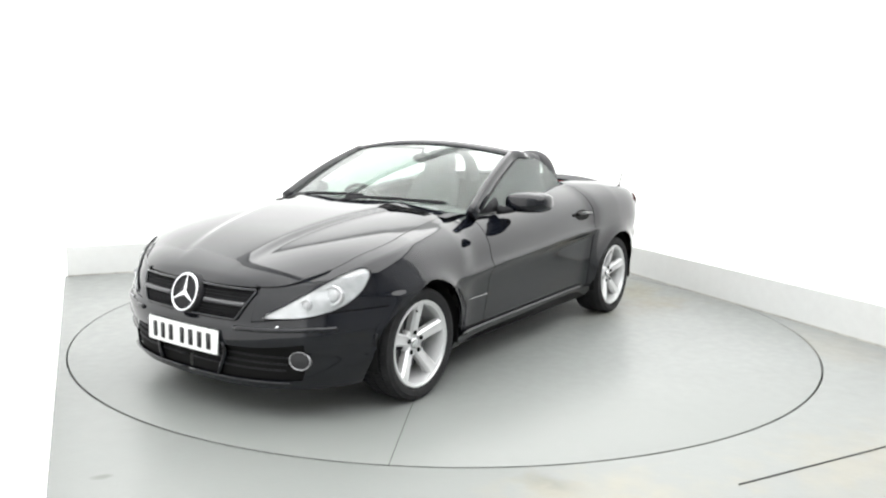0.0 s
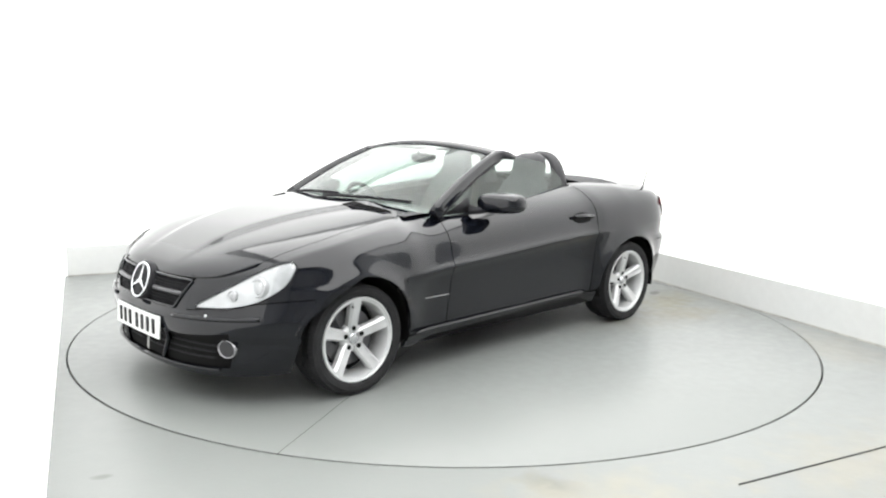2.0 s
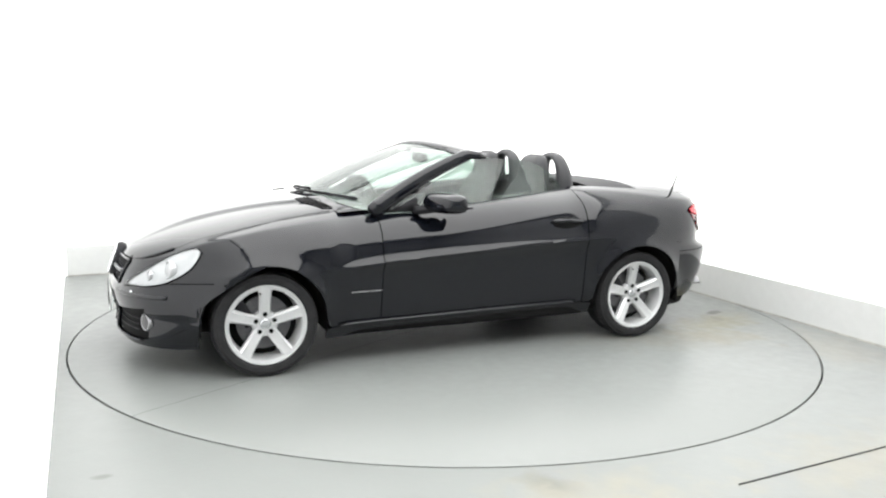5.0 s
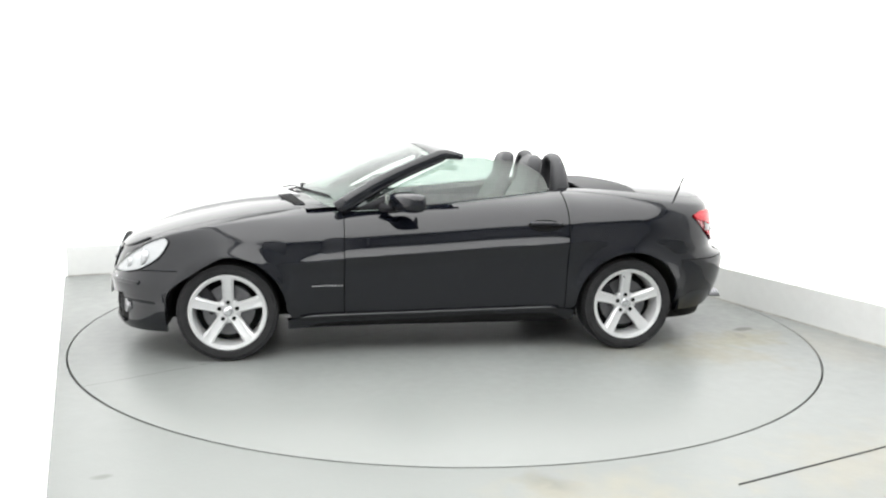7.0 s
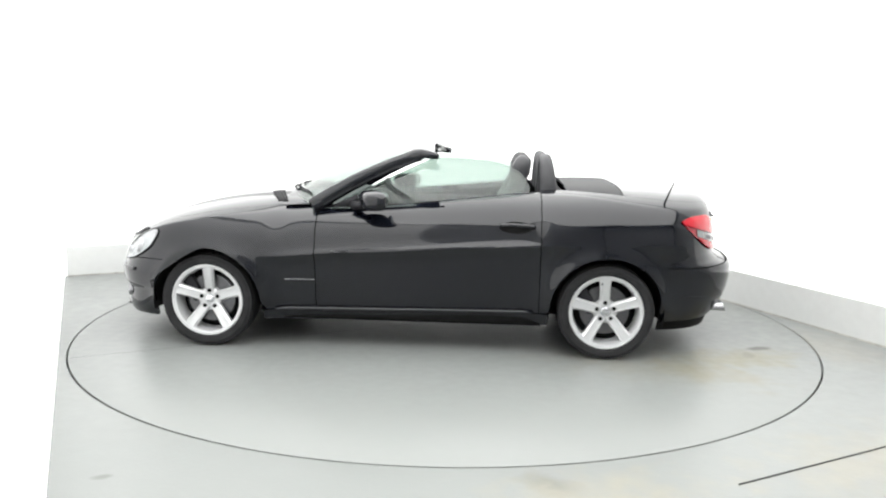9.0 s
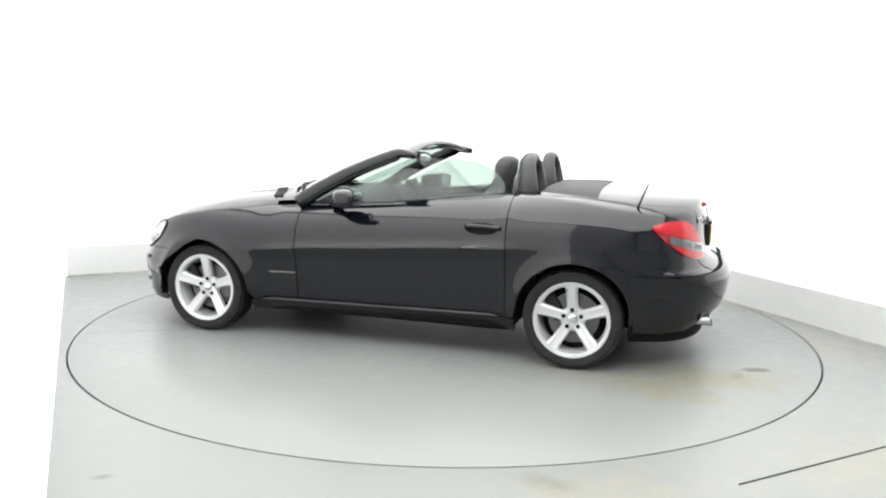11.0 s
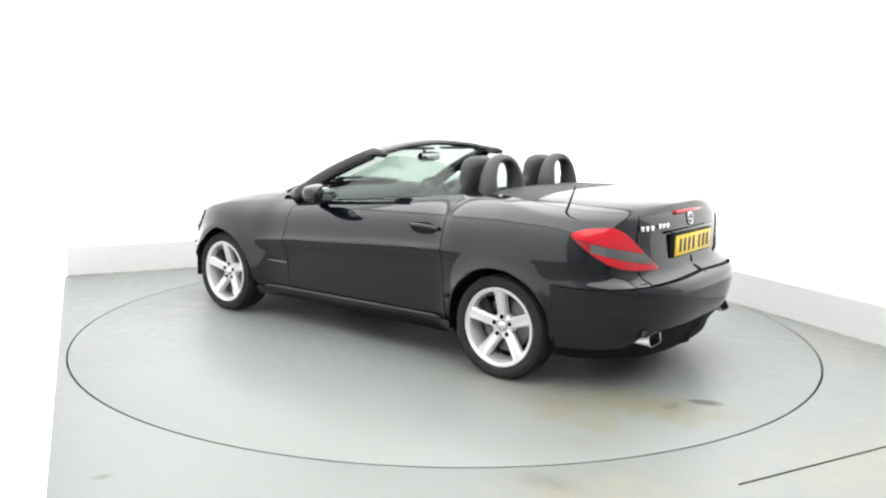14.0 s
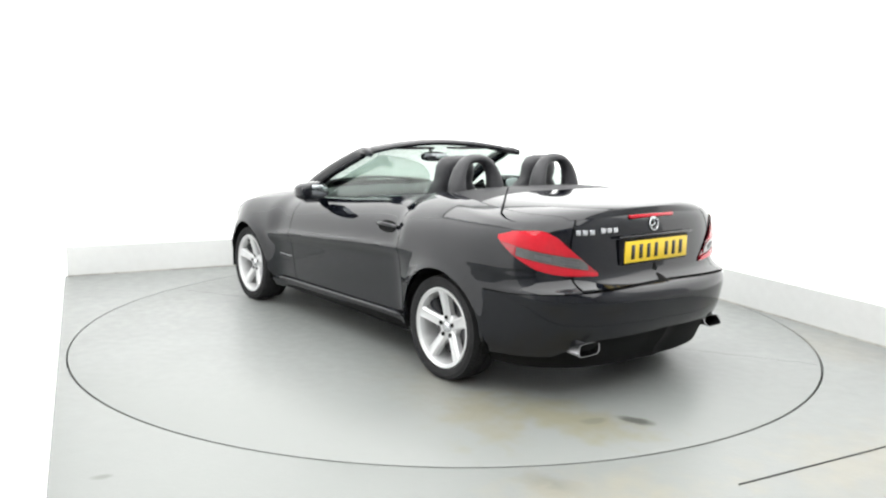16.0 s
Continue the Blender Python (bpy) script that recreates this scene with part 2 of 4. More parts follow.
def build_room():
    lit_r, lit_l = P_BR + DB * 5.3, P_BL + (P_FL - P_BL).normalized() * 6.0      # where the added wall glow stops, out of view
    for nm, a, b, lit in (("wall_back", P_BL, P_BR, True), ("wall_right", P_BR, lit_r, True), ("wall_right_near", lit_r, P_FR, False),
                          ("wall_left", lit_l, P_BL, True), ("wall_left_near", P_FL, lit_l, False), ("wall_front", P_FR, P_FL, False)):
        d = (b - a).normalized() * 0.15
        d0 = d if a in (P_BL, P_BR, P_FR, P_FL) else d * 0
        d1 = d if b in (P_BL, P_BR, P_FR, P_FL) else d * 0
        slab(nm, a - d0, b + d1, -0.1, HIGH, 0.15, M_WALL if lit else M_BOARD, "white wall with an added glow above a grey skirting" if lit
             else "unseen wall kept without glow, for darker reflections on the car", "wall", outw(a, b))
    for nm, a, b in (("baseboard_back", P_BL, P_BR), ("baseboard_right", P_BR, P_FR)):
        n = outw(a, b)
        d = (b - a).normalized() * 0.02
        ob = slab(nm, a - n * 0.02 + d, b - n * 0.02 - d, 0.0, 0.262, 0.017, M_SKIRT, "pale grey skirting board along the white wall", "skirting", n)
        slab(nm.replace("baseboard", "trim"), a - n * 0.027 + d, b - n * 0.027 - d, 0.0, 0.009, 0.006, M_SEAL,
             "thin dark line where skirting meets floor", "trim", n)
    # ceiling
    cs = [P_BL, P_BR, P_FR, P_FL]
    cs = [q + (q - mid).normalized() * 0.25 for q in cs]
    vs = [Vector((q.x, q.y, z)) for z in (HIGH, HIGH + 0.12) for q in cs]
    fs = [(0, 1, 2, 3), (7, 6, 5, 4), (0, 4, 5, 1), (1, 5, 6, 2), (2, 6, 7, 3), (3, 7, 4, 0)]
    tagged(new("ceiling", mesh("ceiling", vs, fs, M_CEIL, False)), "plain white board ceiling of the photo booth", "ceiling", kind="structure")
    # one long unseen light box, added below the ceiling to light floor and car
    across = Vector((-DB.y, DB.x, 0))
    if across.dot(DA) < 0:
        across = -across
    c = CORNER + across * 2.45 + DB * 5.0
    root = tagged(new("added_light_box"), "unseen light box added under the booth ceiling", "ceiling light")
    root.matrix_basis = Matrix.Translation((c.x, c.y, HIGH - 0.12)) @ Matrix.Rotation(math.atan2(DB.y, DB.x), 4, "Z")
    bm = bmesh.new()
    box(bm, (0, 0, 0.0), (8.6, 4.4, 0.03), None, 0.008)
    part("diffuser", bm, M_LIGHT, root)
    bm = bmesh.new()
    box(bm, (0, 0, 0.063), (8.7, 4.5, 0.09), None, 0.01)
    part("housing", bm, M_FRAME, root)
    # floor round the turntable, with a lip going down into the joint
    n = 180
    poly = [q + (q - mid).normalized() * 0.1 for q in (P_BL, P_BR, P_FR, P_FL)]
    vs = []
    for i in range(n):
        a = 2 * math.pi * i / n
        d = Vector((math.cos(a), math.sin(a), 0))
        best = 30.0
        for k in range(4):
            p0, p1 = poly[k], poly[(k + 1) % 4]
            e = p1 - p0
            den = d.x * e.y - d.y * e.x
            if abs(den) > 1e-9:
                t = (p0.x * e.y - p0.y * e.x) / den
                u = (p0.x * d.y - p0.y * d.x) / den
                if t > 0 and -1e-6 <= u <= 1 + 1e-6:
                    best = min(best, t)
        vs += [d * (R_TABLE + 0.006) + Vector((0, 0, -0.05)), d * (R_TABLE + 0.006) + Vector((0, 0, -0.002)),
               d * (R_TABLE + 0.009), d * (R_TABLE + 0.05), d * max(best, R_TABLE + 0.06)]
    fl = new("floor", mesh("floor", vs, [f[::-1] for f in grid_faces(n, 5, True)], M_FLOOR, False))
    tagged(fl, "worn pale grey painted concrete booth floor", "floor", kind="structure")
    pit = new("pit", mesh("pit", [(x, y, -0.06) for x, y in ((-6, -8), (6, -8), (6, 6), (-6, 6))], [(0, 1, 2, 3)], M_GAP, False))
    tagged(pit, "dark pit beneath the turntable joint", "pit", kind="structure")
    # expansion joint in the near floor
    a, b = Vector((1.252, -2.496, 0)), Vector((1.934, -2.15, 0))
    d = (b - a).normalized()
    a, b = a - d * 0.1, b + d * 0.45
    s = Vector((-d.y, d.x, 0)) * 0.004
    vs = [a - s, b - s, b + s, a + s]
    vs = [v + Vector((0, 0, 0.001)) for v in vs] + [v + Vector((0, 0, 0.003)) for v in vs]
    jt = new("floor_joint", mesh("floor_joint", vs, [(4, 5, 6, 7), (0, 1, 5, 4), (1, 2, 6, 5), (2, 3, 7, 6), (3, 0, 4, 7)], M_GAP, False))
    tagged(jt, "thin dark expansion joint across the floor", "joint", kind="structure")


# ---------------------------------------------------------------- the turntable
def build_turntable():
    root = tagged(new("turntable"), "round pale grey turntable set flush in the floor", "turntable")
    n = 180
    for half, a0 in ((0, SEAM), (1, SEAM + math.pi)):
        vs = []
        m = n // 2 + 1
        for i in range(m):
            a = a0 + math.pi * i / (n // 2)
            c, s = math.cos(a), math.sin(a)
            shift = Vector((-math.sin(a0), math.cos(a0), 0)) * 0.0015
            for r, z in ((0.0, 0), (0.8, 0), (1.6, 0), (R_TABLE - 0.009, 0), (R_TABLE - 0.006, -0.001), (R_TABLE - 0.006, -0.05)):
                vs.append(Vector((r * c, r * s, z)) + shift)
        p = part("deck_plate", (vs, [f[::-1] for f in grid_faces(m, 6)]), M_TABLE, root)
        sharp(p, 30)
    return root


SEAM = radians(29.4)
stains(M_TABLE, [(-1.82, 0.68, 0.22, 2.0, 15, (0.33, 0.31, 0.21), 0.8, 2.0), (-1.55, 1.0, 0.16, 2.4, 150, (0.34, 0.32, 0.235), 0.65, 2.0),
                 (-1.25, 0.95, 0.30, 2.6, 165, (0.34, 0.32, 0.25), 0.4, 1.9),
                 (-2.03, 0.45, 0.035, 2.4, 20, (0.06, 0.06, 0.055), 0.85, 2.2), (-1.92, 0.62, 0.03, 2.0, 80, (0.19, 0.183, 0.145), 0.6, 2.2)])

# ---------------------------------------------------------------- the car
# Car space: x forward from mid-wheelbase, y to its left, z up.
AXLE, WHEEL_Z, ARCH = 1.2125, 0.285, 0.337


def belt_z(q):
    """Height of the upper rim of the flank band; q: 0 nose, 1 front axle, 2 rear axle, 3 tail."""
    if q <= 1:
        return curve(q, [(0, 0.615), (0.25, 0.62), (0.45, 0.645), (0.7, 0.735), (1, 0.797)])
    if q <= 2:
        x = 1.2 - 2.4 * (q - 1)
        return curve(-x, [(-1.2, 0.797), (-0.9, 0.83), (-0.55, 0.853), (-0.3, 0.866), (0, 0.888), (0.24, 0.912),
                          (0.45, 0.935), (0.7, 0.962), (0.95, 0.975), (1.2, 0.955)])
    u = math.cos((3 - q) * math.pi / 2)
    q = 3 - math.acos(max(0.0, min(1.0, u)) ** 0.5) / (math.pi / 2)
    return curve(q, [(2, 0.955), (2.25, 0.92), (2.5, 0.903), (2.75, 0.92), (3, 0.935)])


def nose_x(z):
    return curve(z, [(0.13, 1.925), (0.2, 1.95), (0.3, 1.942), (0.335, 1.948), (0.352, 1.972), (0.42, 1.979), (0.438, 1.974), (0.456, 1.956), (0.5, 1.949), (0.56, 1.934), (0.62, 1.905), (0.7, 1.86), (0.8, 1.78)])


def tail_x(z):
    return curve(z, [(0.2, -1.95), (0.3, -2.02), (0.42, -2.065), (0.53, -2.075), (0.575, -2.055), (0.6, -1.985), (0.64, -1.94), (0.75, -1.924),
                     (0.85, -1.916), (0.9, -1.908), (0.94, -1.88)])


def crease_z(x):
    return curve(x, [(-1.2, 0.70), (-0.8, 0.68), (-0.4, 0.662), (0.0, 0.635), (0.5, 0.605), (0.8, 0.58), (1.2, 0.575)])


def half_width(x, z):
    """Half the width of the flank at a height."""
    w = 0.884 + 0.010 * math.exp(-((x - 1.2) / 0.3) ** 2) + 0.012 * math.exp(-((x + 1.22) / 0.36) ** 2)
    d = z - crease_z(x)
    if d > 0:
        y = w - 0.05 * d - 3.9 * d ** 3 - 15 * d ** 4
    rim = 1 / (1 + math.exp((abs(x + 0.02) - 0.80) / 0.03))
    if d > 0:
        y -= 0.030 * rim * (1 - math.exp(-d / 0.030))
    if d <= 0:
        y = w - 0.024 * (1 - math.exp(-(d / 0.04) ** 2)) * rim + 0.14 * d
    if z < 0.30:
        y -= 1.3 * (0.30 - z) ** 2
    return y


def lip(x, z):
    """Rolled lips round the wheels."""
    r = min(math.hypot(x - cx, z - WHEEL_Z) for cx in (AXLE, -AXLE))
    return 0.034 * math.exp(-(max(0, r - ARCH) / 0.055) ** 1.35) * min(1, max(0, z - 0.2) / 0.1)


def corner_front(z):
    """How full the plan is at the nose's corners: 1 an ellipse, less is squarer."""
    return curve(z, [(0.3, 0.66), (0.44, 0.68), (0.52, 0.82), (0.6, 0.92)])


def corner_rear(z):
    return curve(z, [(0.3, 0.56), (0.57, 0.54), (0.65, 0.47), (0.9, 0.47)])


def flank(q, z):
    """Point of the left flank band."""
    if q < 1:
        a = q * math.pi / 2
        w = half_width(1.2, z)
        x = 1.2 + (nose_x(z) - 1.2) * math.cos(a) ** corner_front(z)
        return Vector((x, w * abs(math.sin(a)) ** (2 / 2.6) + lip(x, z) * abs(math.sin(a)), z))
    if q <= 2:
        x = 1.2 - 2.4 * (q - 1)
        return Vector((x, half_width(x, z) + lip(x, z), z))
    a = (3 - q) * math.pi / 2
    w = half_width(-1.2, z)
    x = -1.2 + (tail_x(z) + 1.2) * max(0.0, math.cos(a)) ** corner_rear(z)
    return Vector((x, w * abs(math.sin(a)) ** (2 / 2.7) + lip(x, z) * abs(math.sin(a)), z))


def q_of(x):
    if x > 1.2:
        return math.acos(min(1, (x - 1.2) / 0.765) ** (1 / 0.68)) / (math.pi / 2)
    if x < -1.2:
        return 3 - math.acos(min(1, (-1.2 - x) / 0.867) ** (1 / 0.548)) / (math.pi / 2)
    return 1 + (1.2 - x) / 2.4


def mid_z(x):
    """Height of bonnet and rear deck along the middle."""
    if x > 0:
        return curve(x, [(0.6, 0.945), (0.74, 0.93), (0.9, 0.912), (1.1, 0.889), (1.32, 0.85), (1.55, 0.793), (1.74, 0.724), (1.86, 0.662), (1.91, 0.615)])
    return curve(x, [(-1.93, 0.945), (-1.88, 0.97), (-1.75, 0.991), (-1.6, 1.002), (-1.4, 1.012), (-1.2, 1.019), (-1.0, 1.015)])


def top(q, f):
    """Point of bonnet or deck: f runs from 0 in the middle to 1 at the flank's rim."""
    e = flank(q, belt_z(q))
    zc = max(mid_z(e.x), e.z)
    if q > 2.8:
        zc = e.z + (zc - e.z) * min(1, (2.99 - q) / 0.11)
    z = e.z + (zc - e.z) * (1 - abs(f) ** 4.2)
    if e.x > 0.6:
        # two ridges that spread from the badge to the windscreen
        yd = 0.20 + (1.9 - e.x) * 0.20
        k = (yd - abs(e.y * f)) / 0.05
        z += 0.017 * (1 / (1 + math.exp(-4.5 * max(-8, min(8, k))))) * math.sin(math.pi / 2 * min(1, max(0, (1.9 - e.x) / 0.45))) ** 2
    return Vector((e.x, e.y * f, z))


def normal(fn, a, b):
    h = 1e-3
    n = (fn(a + h, b) - fn(a - h, b)).cross(fn(a, b + h) - fn(a, b - h))
    return n.normalized()


def flank_out(q, z, off):
    q = max(q, 0.002)
    n = normal(flank, q, z)
    c = flank(q, z)
    if n.dot(Vector((c.x, c.y * 1.5, 0))) < 0:
        n = -n
    return c + n * off


def span(a, b, n):
    return [a + (b - a) * i / (n - 1) for i in range(n)]


def band(qs, lo, hi, nz, off=0.0):
    """Grid of the left flank between two height curves of q."""
    vs = []
    for q in qs:
        z0, z1 = lo(q), hi(q)
        for j in range(nz):
            z = z0 + (z1 - z0) * j / (nz - 1)
            vs.append(flank_out(q, z, off) if off else flank(q, z))
    return vs, grid_faces(len(qs), nz)


def flip(data):
    return [Vector((v.x, -v.y, v.z)) for v in map(Vector, data[0])], [f[::-1] for f in data[1]]


def join(*items):
    vs, fs = [], []
    for v, f in items:
        k = len(vs)
        vs += list(v)
        fs += [tuple(i + k for i in q) for q in f]
    return vs, fs


def weld(data, dist=0.0008):
    bm = bmesh.new()
    vv = [bm.verts.new(v) for v in data[0]]
    for f in data[1]:
        try:
            bm.faces.new([vv[i] for i in f])
        except ValueError:
            pass
    bmesh.ops.remove_doubles(bm, verts=bm.verts, dist=dist)
    return bm


def panel(name, data, material, car, thick=0.012, label=""):
    """A pressed sheet: welded, given thickness inwards and crisp rims."""
    bm = weld(data)
    if thick:
        bm.normal_update()
        outer = list(bm.verts)
        faces = list(bm.faces)
        rim = [e for e in bm.edges if len(e.link_faces) == 1]
        inner = {v: bm.verts.new(v.co - v.normal * thick) for v in outer}
        for f in faces:
            bm.faces.new([inner[v] for v in reversed(f.verts)])
        for e in rim:
            lp = e.link_loops[0]
            v0, v1 = lp.vert, lp.link_loop_next.vert
            bm.faces.new((v1, v0, inner[v0], inner[v1]))
            e.smooth = False
        for e in bm.edges:
            if len(e.link_faces) == 2 and e.calc_face_angle(0) > radians(50):
                e.smooth = False
    me = bpy.data.meshes.new(name)
    bm.to_mesh(me)
    bm.free()
    me.materials.append(material)
    me.polygons.foreach_set("use_smooth", [True] * len(me.polygons))
    ob = new(name, me)
    ob.parent = car
    if label:
        tagged(ob, label)
    return ob


def both(name, data, material, car, thick=0.0, label="", deg=0):
    """The part on the car's left and its mirror on the right."""
    obs = []
    for d in (data, flip(data)):
        obs.append(panel(name, d, material, car, thick, label))
    return obs


def arch_z(x, base):
    """Lower rim of the flank, lifted over the wheels."""
    for cx in (AXLE, -AXLE):
        d = abs(x - cx)
        if d < ARCH:
            return max(base, WHEEL_Z + math.sqrt(ARCH * ARCH - d * d))
    return base


def arch_qs(cx, q0, q1, n):
    """q stations that crowd towards the flanks of a wheel arch."""
    qs = span(q0, q1, n)
    for i in range(25):
        a = math.pi * i / 24
        qs.append(q_of(cx + ARCH * 0.9995 * math.cos(a)))
    return sorted(set(min(max(q, q0), q1) for q in qs))


G = 0.0025        # half a shut gap
Q_DOOR0, Q_DOOR1 = q_of(0.545), q_of(-0.815)
Q_F, Q_R = q_of(AXLE + ARCH), q_of(-AXLE - ARCH)


def bump_front(q):
    return curve(q, [(0, 0.462), (0.22, 0.468), (0.35, 0.487), (0.55, 0.52), (0.8, 0.535)])


def bump_rear(q):
    return curve(q, [(2.3, 0.565), (2.45, 0.572), (3, 0.592)])


def lower_front(q):
    return curve(q, [(0, 0.15), (0.4, 0.155), (0.8, 0.165)])


def lower_rear(q):
    return curve(q, [(2.3, 0.235), (2.48, 0.243), (2.56, 0.285), (2.66, 0.33), (3, 0.348)])


def sill_z(x):
    return 0.245 + 0.018 * (0.5 - x) / 1.3


def open_intake(data, nq, nz):
    """Cut the intake openings out of the front bumper's grid, struts are added apart."""
    vs, fs = data
    keep = []
    for k, f in enumerate(fs):
        i, j = k // (nz - 1), k % (nz - 1)
        q = i / (nq - 1) * Q_F
        inside = 4 <= j < 19 and q < 0.49
        if not inside:
            keep.append(f)
    return vs, keep


def build_body(car):
    # inner shell, near black to paint the shade inside all the shut gaps
    qs = sorted(set(span(0.0, 3.0, 120) + arch_qs(AXLE, 0.6, 1.3, 4) + arch_qs(-AXLE, 1.8, 2.5, 4)))

    def x_at(q):
        return flank(q, 0.45).x

    inner = band(qs, lambda q: arch_z(x_at(q), 0.16) + 0.006, lambda q: belt_z(q) - 0.02, 14, -0.016)
    for d in (inner, flip(inner)):
        part("inner_shell", weld(d), M_DARK, car)
    # wheel wells
    for cx in (AXLE, -AXLE):
        for s in (1, -1):
            vs = []
            for i in range(25):
                a = math.pi * (-0.06 + 1.12 * i / 24)
                for y in (0.862, 0.70, 0.48):
                    vs.append((cx + (ARCH + 0.004) * math.cos(a), s * y, WHEEL_Z + (ARCH + 0.004) * math.sin(a)))
            k = len(vs)
            fs = grid_faces(25, 3)
            vs.append((cx, s * 0.48, WHEEL_Z))
            fs += [(k, i * 3 + 2, (i + 1) * 3 + 2) for i in range(24)]
            part("wheel_well", (vs, fs), M_DARK, car)
    # floor pan
    bm = bmesh.new()
    box(bm, (0.0, 0, 0.21), (3.6, 1.0, 0.05))
    box(bm, (0.0, 0, 0.205), (1.66, 1.6, 0.05))
    part("floor_pan", bm, M_DARK, car)

    # front bumper: full wrap from arch to arch
    q1 = Q_F
    qs = span(0.0, q1, 61)
    left = band(qs, lambda q: arch_z(x_at(q), lower_front(q)), lambda q: bump_front(q) - G, 31)
    left = open_intake(left, len(qs), 31)
    panel("front_bumper", join(left, flip(left)), M_PAINT, car)
    # rear bumper
    qs = span(Q_R, 3.0, 40)
    left = band(qs, lambda q: arch_z(x_at(q), lower_rear(q)), lambda q: bump_rear(q) - G, 16)
    panel("rear_bumper", join(left, flip(left)), M_PAINT, car)
    # front wings with the strip beside the bonnet
    qs = sorted(arch_qs(AXLE, 0.245, Q_DOOR0 - 0.0012, 50) + [Q_F])

    def wing_lo(q):
        if q < Q_F:
            return bump_front(q) + G
        return arch_z(x_at(q), sill_z(x_at(q)) + G)

    def wing_seam(q):
        return bump_front(min(q, Q_F)) + G

    lower = [q for q in qs if q >= Q_F]
    wing = join(band(qs, lambda q: max(wing_lo(q), wing_seam(q)), belt_z, 36),
                band(lower, lambda q: min(wing_lo(q), wing_seam(q)), wing_seam, 26))
    strip = ([top(q, f) for q in qs for f in (1.0, 0.975, 0.95, 0.925, F_BON(q) + 0.004)], grid_faces(len(qs), 5))
    both("front_wing", join(wing, strip), M_PAINT, car, 0.012)
    # doors
    qs = span(Q_DOOR0 + 0.0012, Q_DOOR1 - 0.0012, 44)
    door = band(qs, lambda q: sill_z(x_at(q)) + G, lambda q: belt_z(q), 72)
    roll = ([flank(q, belt_z(q)) + Vector((0, -dy, dz)) for q in qs for dy, dz in ((0, 0), (0.012, 0.006), (0.03, 0.008), (0.055, 0.004), (0.07, -0.03))],
            grid_faces(len(qs), 5))
    doors = both("door", join(door, roll), M_PAINT, car, 0.012)
    # sills
    qs = span(q_of(AXLE - ARCH - 0.004), q_of(-AXLE + ARCH + 0.004), 30)
    sill = band(qs, lambda q: 0.172 + 0.02 * (q - 1), lambda q: sill_z(x_at(q)) - G, 6, 0.006)
    both("sill", sill, M_PAINT, car, 0.02)
    # rear quarters with the strip beside the boot lid
    qs = sorted(arch_qs(-AXLE, Q_DOOR1 + 0.0012, 2.62, 50) + [Q_R])

    def quarter_lo(q):
        if q > Q_R:
            return bump_rear(q) + G
        return arch_z(x_at(q), sill_z(x_at(q)) + G)

    def quarter_seam(q):
        return bump_rear(max(q, Q_R)) + G

    lower = [q for q in qs if q <= Q_R]
    quarter = join(band(qs, lambda q: max(quarter_lo(q), quarter_seam(q)), belt_z, 36),
                   band(lower, lambda q: min(quarter_lo(q), quarter_seam(q)), quarter_seam, 26))
    strip = ([top(q, f) for q in qs for f in [1.0 - (1.0 - F_LID(q) - 0.004) * k / 4 for k in range(5)]], grid_faces(len(qs), 5))
    both("rear_quarter", join(quarter, strip), M_PAINT, car, 0.012)
    # bonnet
    fs = span(-1, 1, 81)
    qs = span(0.012, 0.97, 44) + span(0.99, q_of(0.80), 14)
    vs = []
    for q in qs:
        for f in fs:
            vs.append(top(q, f * F_BON(q)))
    bon = panel("bonnet", (vs, [f[::-1] for f in grid_faces(len(qs), len(fs))]), M_PAINT, car, 0.014)
    # boot lid: deck and tail face
    qs = span(q_of(-1.30), 2.99, 48)
    vs = []
    for q in qs:
        for f in fs:
            vs.append(top(q, f * F_LID(q)))
    lid = (vs, [f[::-1] for f in grid_faces(len(qs), len(fs))])
    tq = span(2.63, 3.0, 20)
    tail = band(tq, lambda q: bump_rear(q) + G * 2, lambda q: belt_z(q), 16)
    panel("boot_lid", join(lid, tail, flip(tail)), M_PAINT, car, 0.006)
    # deck ahead of the boot lid
    qs = span(q_of(-0.97), q_of(-1.295), 8)
    vs = [top(q, f * F_LID(q)) for q in qs for f in fs]
    panel("rear_deck", (vs, [f[::-1] for f in grid_faces(len(qs), len(fs))]), M_DECK, car, 0.014, "satin black plastic deck behind the seats")


def F_LID(q):
    return curve(q, [(1.8, 0.88), (2.35, 0.87), (2.5, 0.90), (2.60, 0.993), (3.0, 1.0)])


def F_BON(q):
    return curve(q, [(0, 0.999), (0.3, 0.985), (0.5, 0.93), (0.8, 0.90), (1.3, 0.895)])


def tread_blocks():
    """Rubber blocks round the tyre: two shoulder rows and two inner rows with slanted cuts."""
    vs, fs = [], []
    n = 72
    for row, (y0, y1, r0, r1) in enumerate(((-0.098, -0.062, 0.279, 0.2885), (-0.054, -0.006, 0.2888, 0.2892), (0.006, 0.054, 0.2892, 0.2888), (0.062, 0.098, 0.2885, 0.279))):
        for i in range(n):
            a0 = 2 * math.pi * (i + 0.5 * (row % 2)) / n
            a1 = a0 + 2 * math.pi / n * 0.80
            k = len(vs)
            lean = 0.03 if row in (1, 2) else 0.0
            for y, r, sh in ((y0, r0, 0.0), (y1, r1, lean)):
                for a in (a0 + sh, a1 + sh):
                    for rr in (r - 0.012, r):
                        vs.append((rr * math.cos(a), y, rr * math.sin(a)))
            fs += [(k + 1, k + 3, k + 7, k + 5), (k, k + 1, k + 5, k + 4), (k + 2, k + 6, k + 7, k + 3), (k, k + 2, k + 3, k + 1), (k + 4, k + 5, k + 7, k + 6)]
    return vs, fs


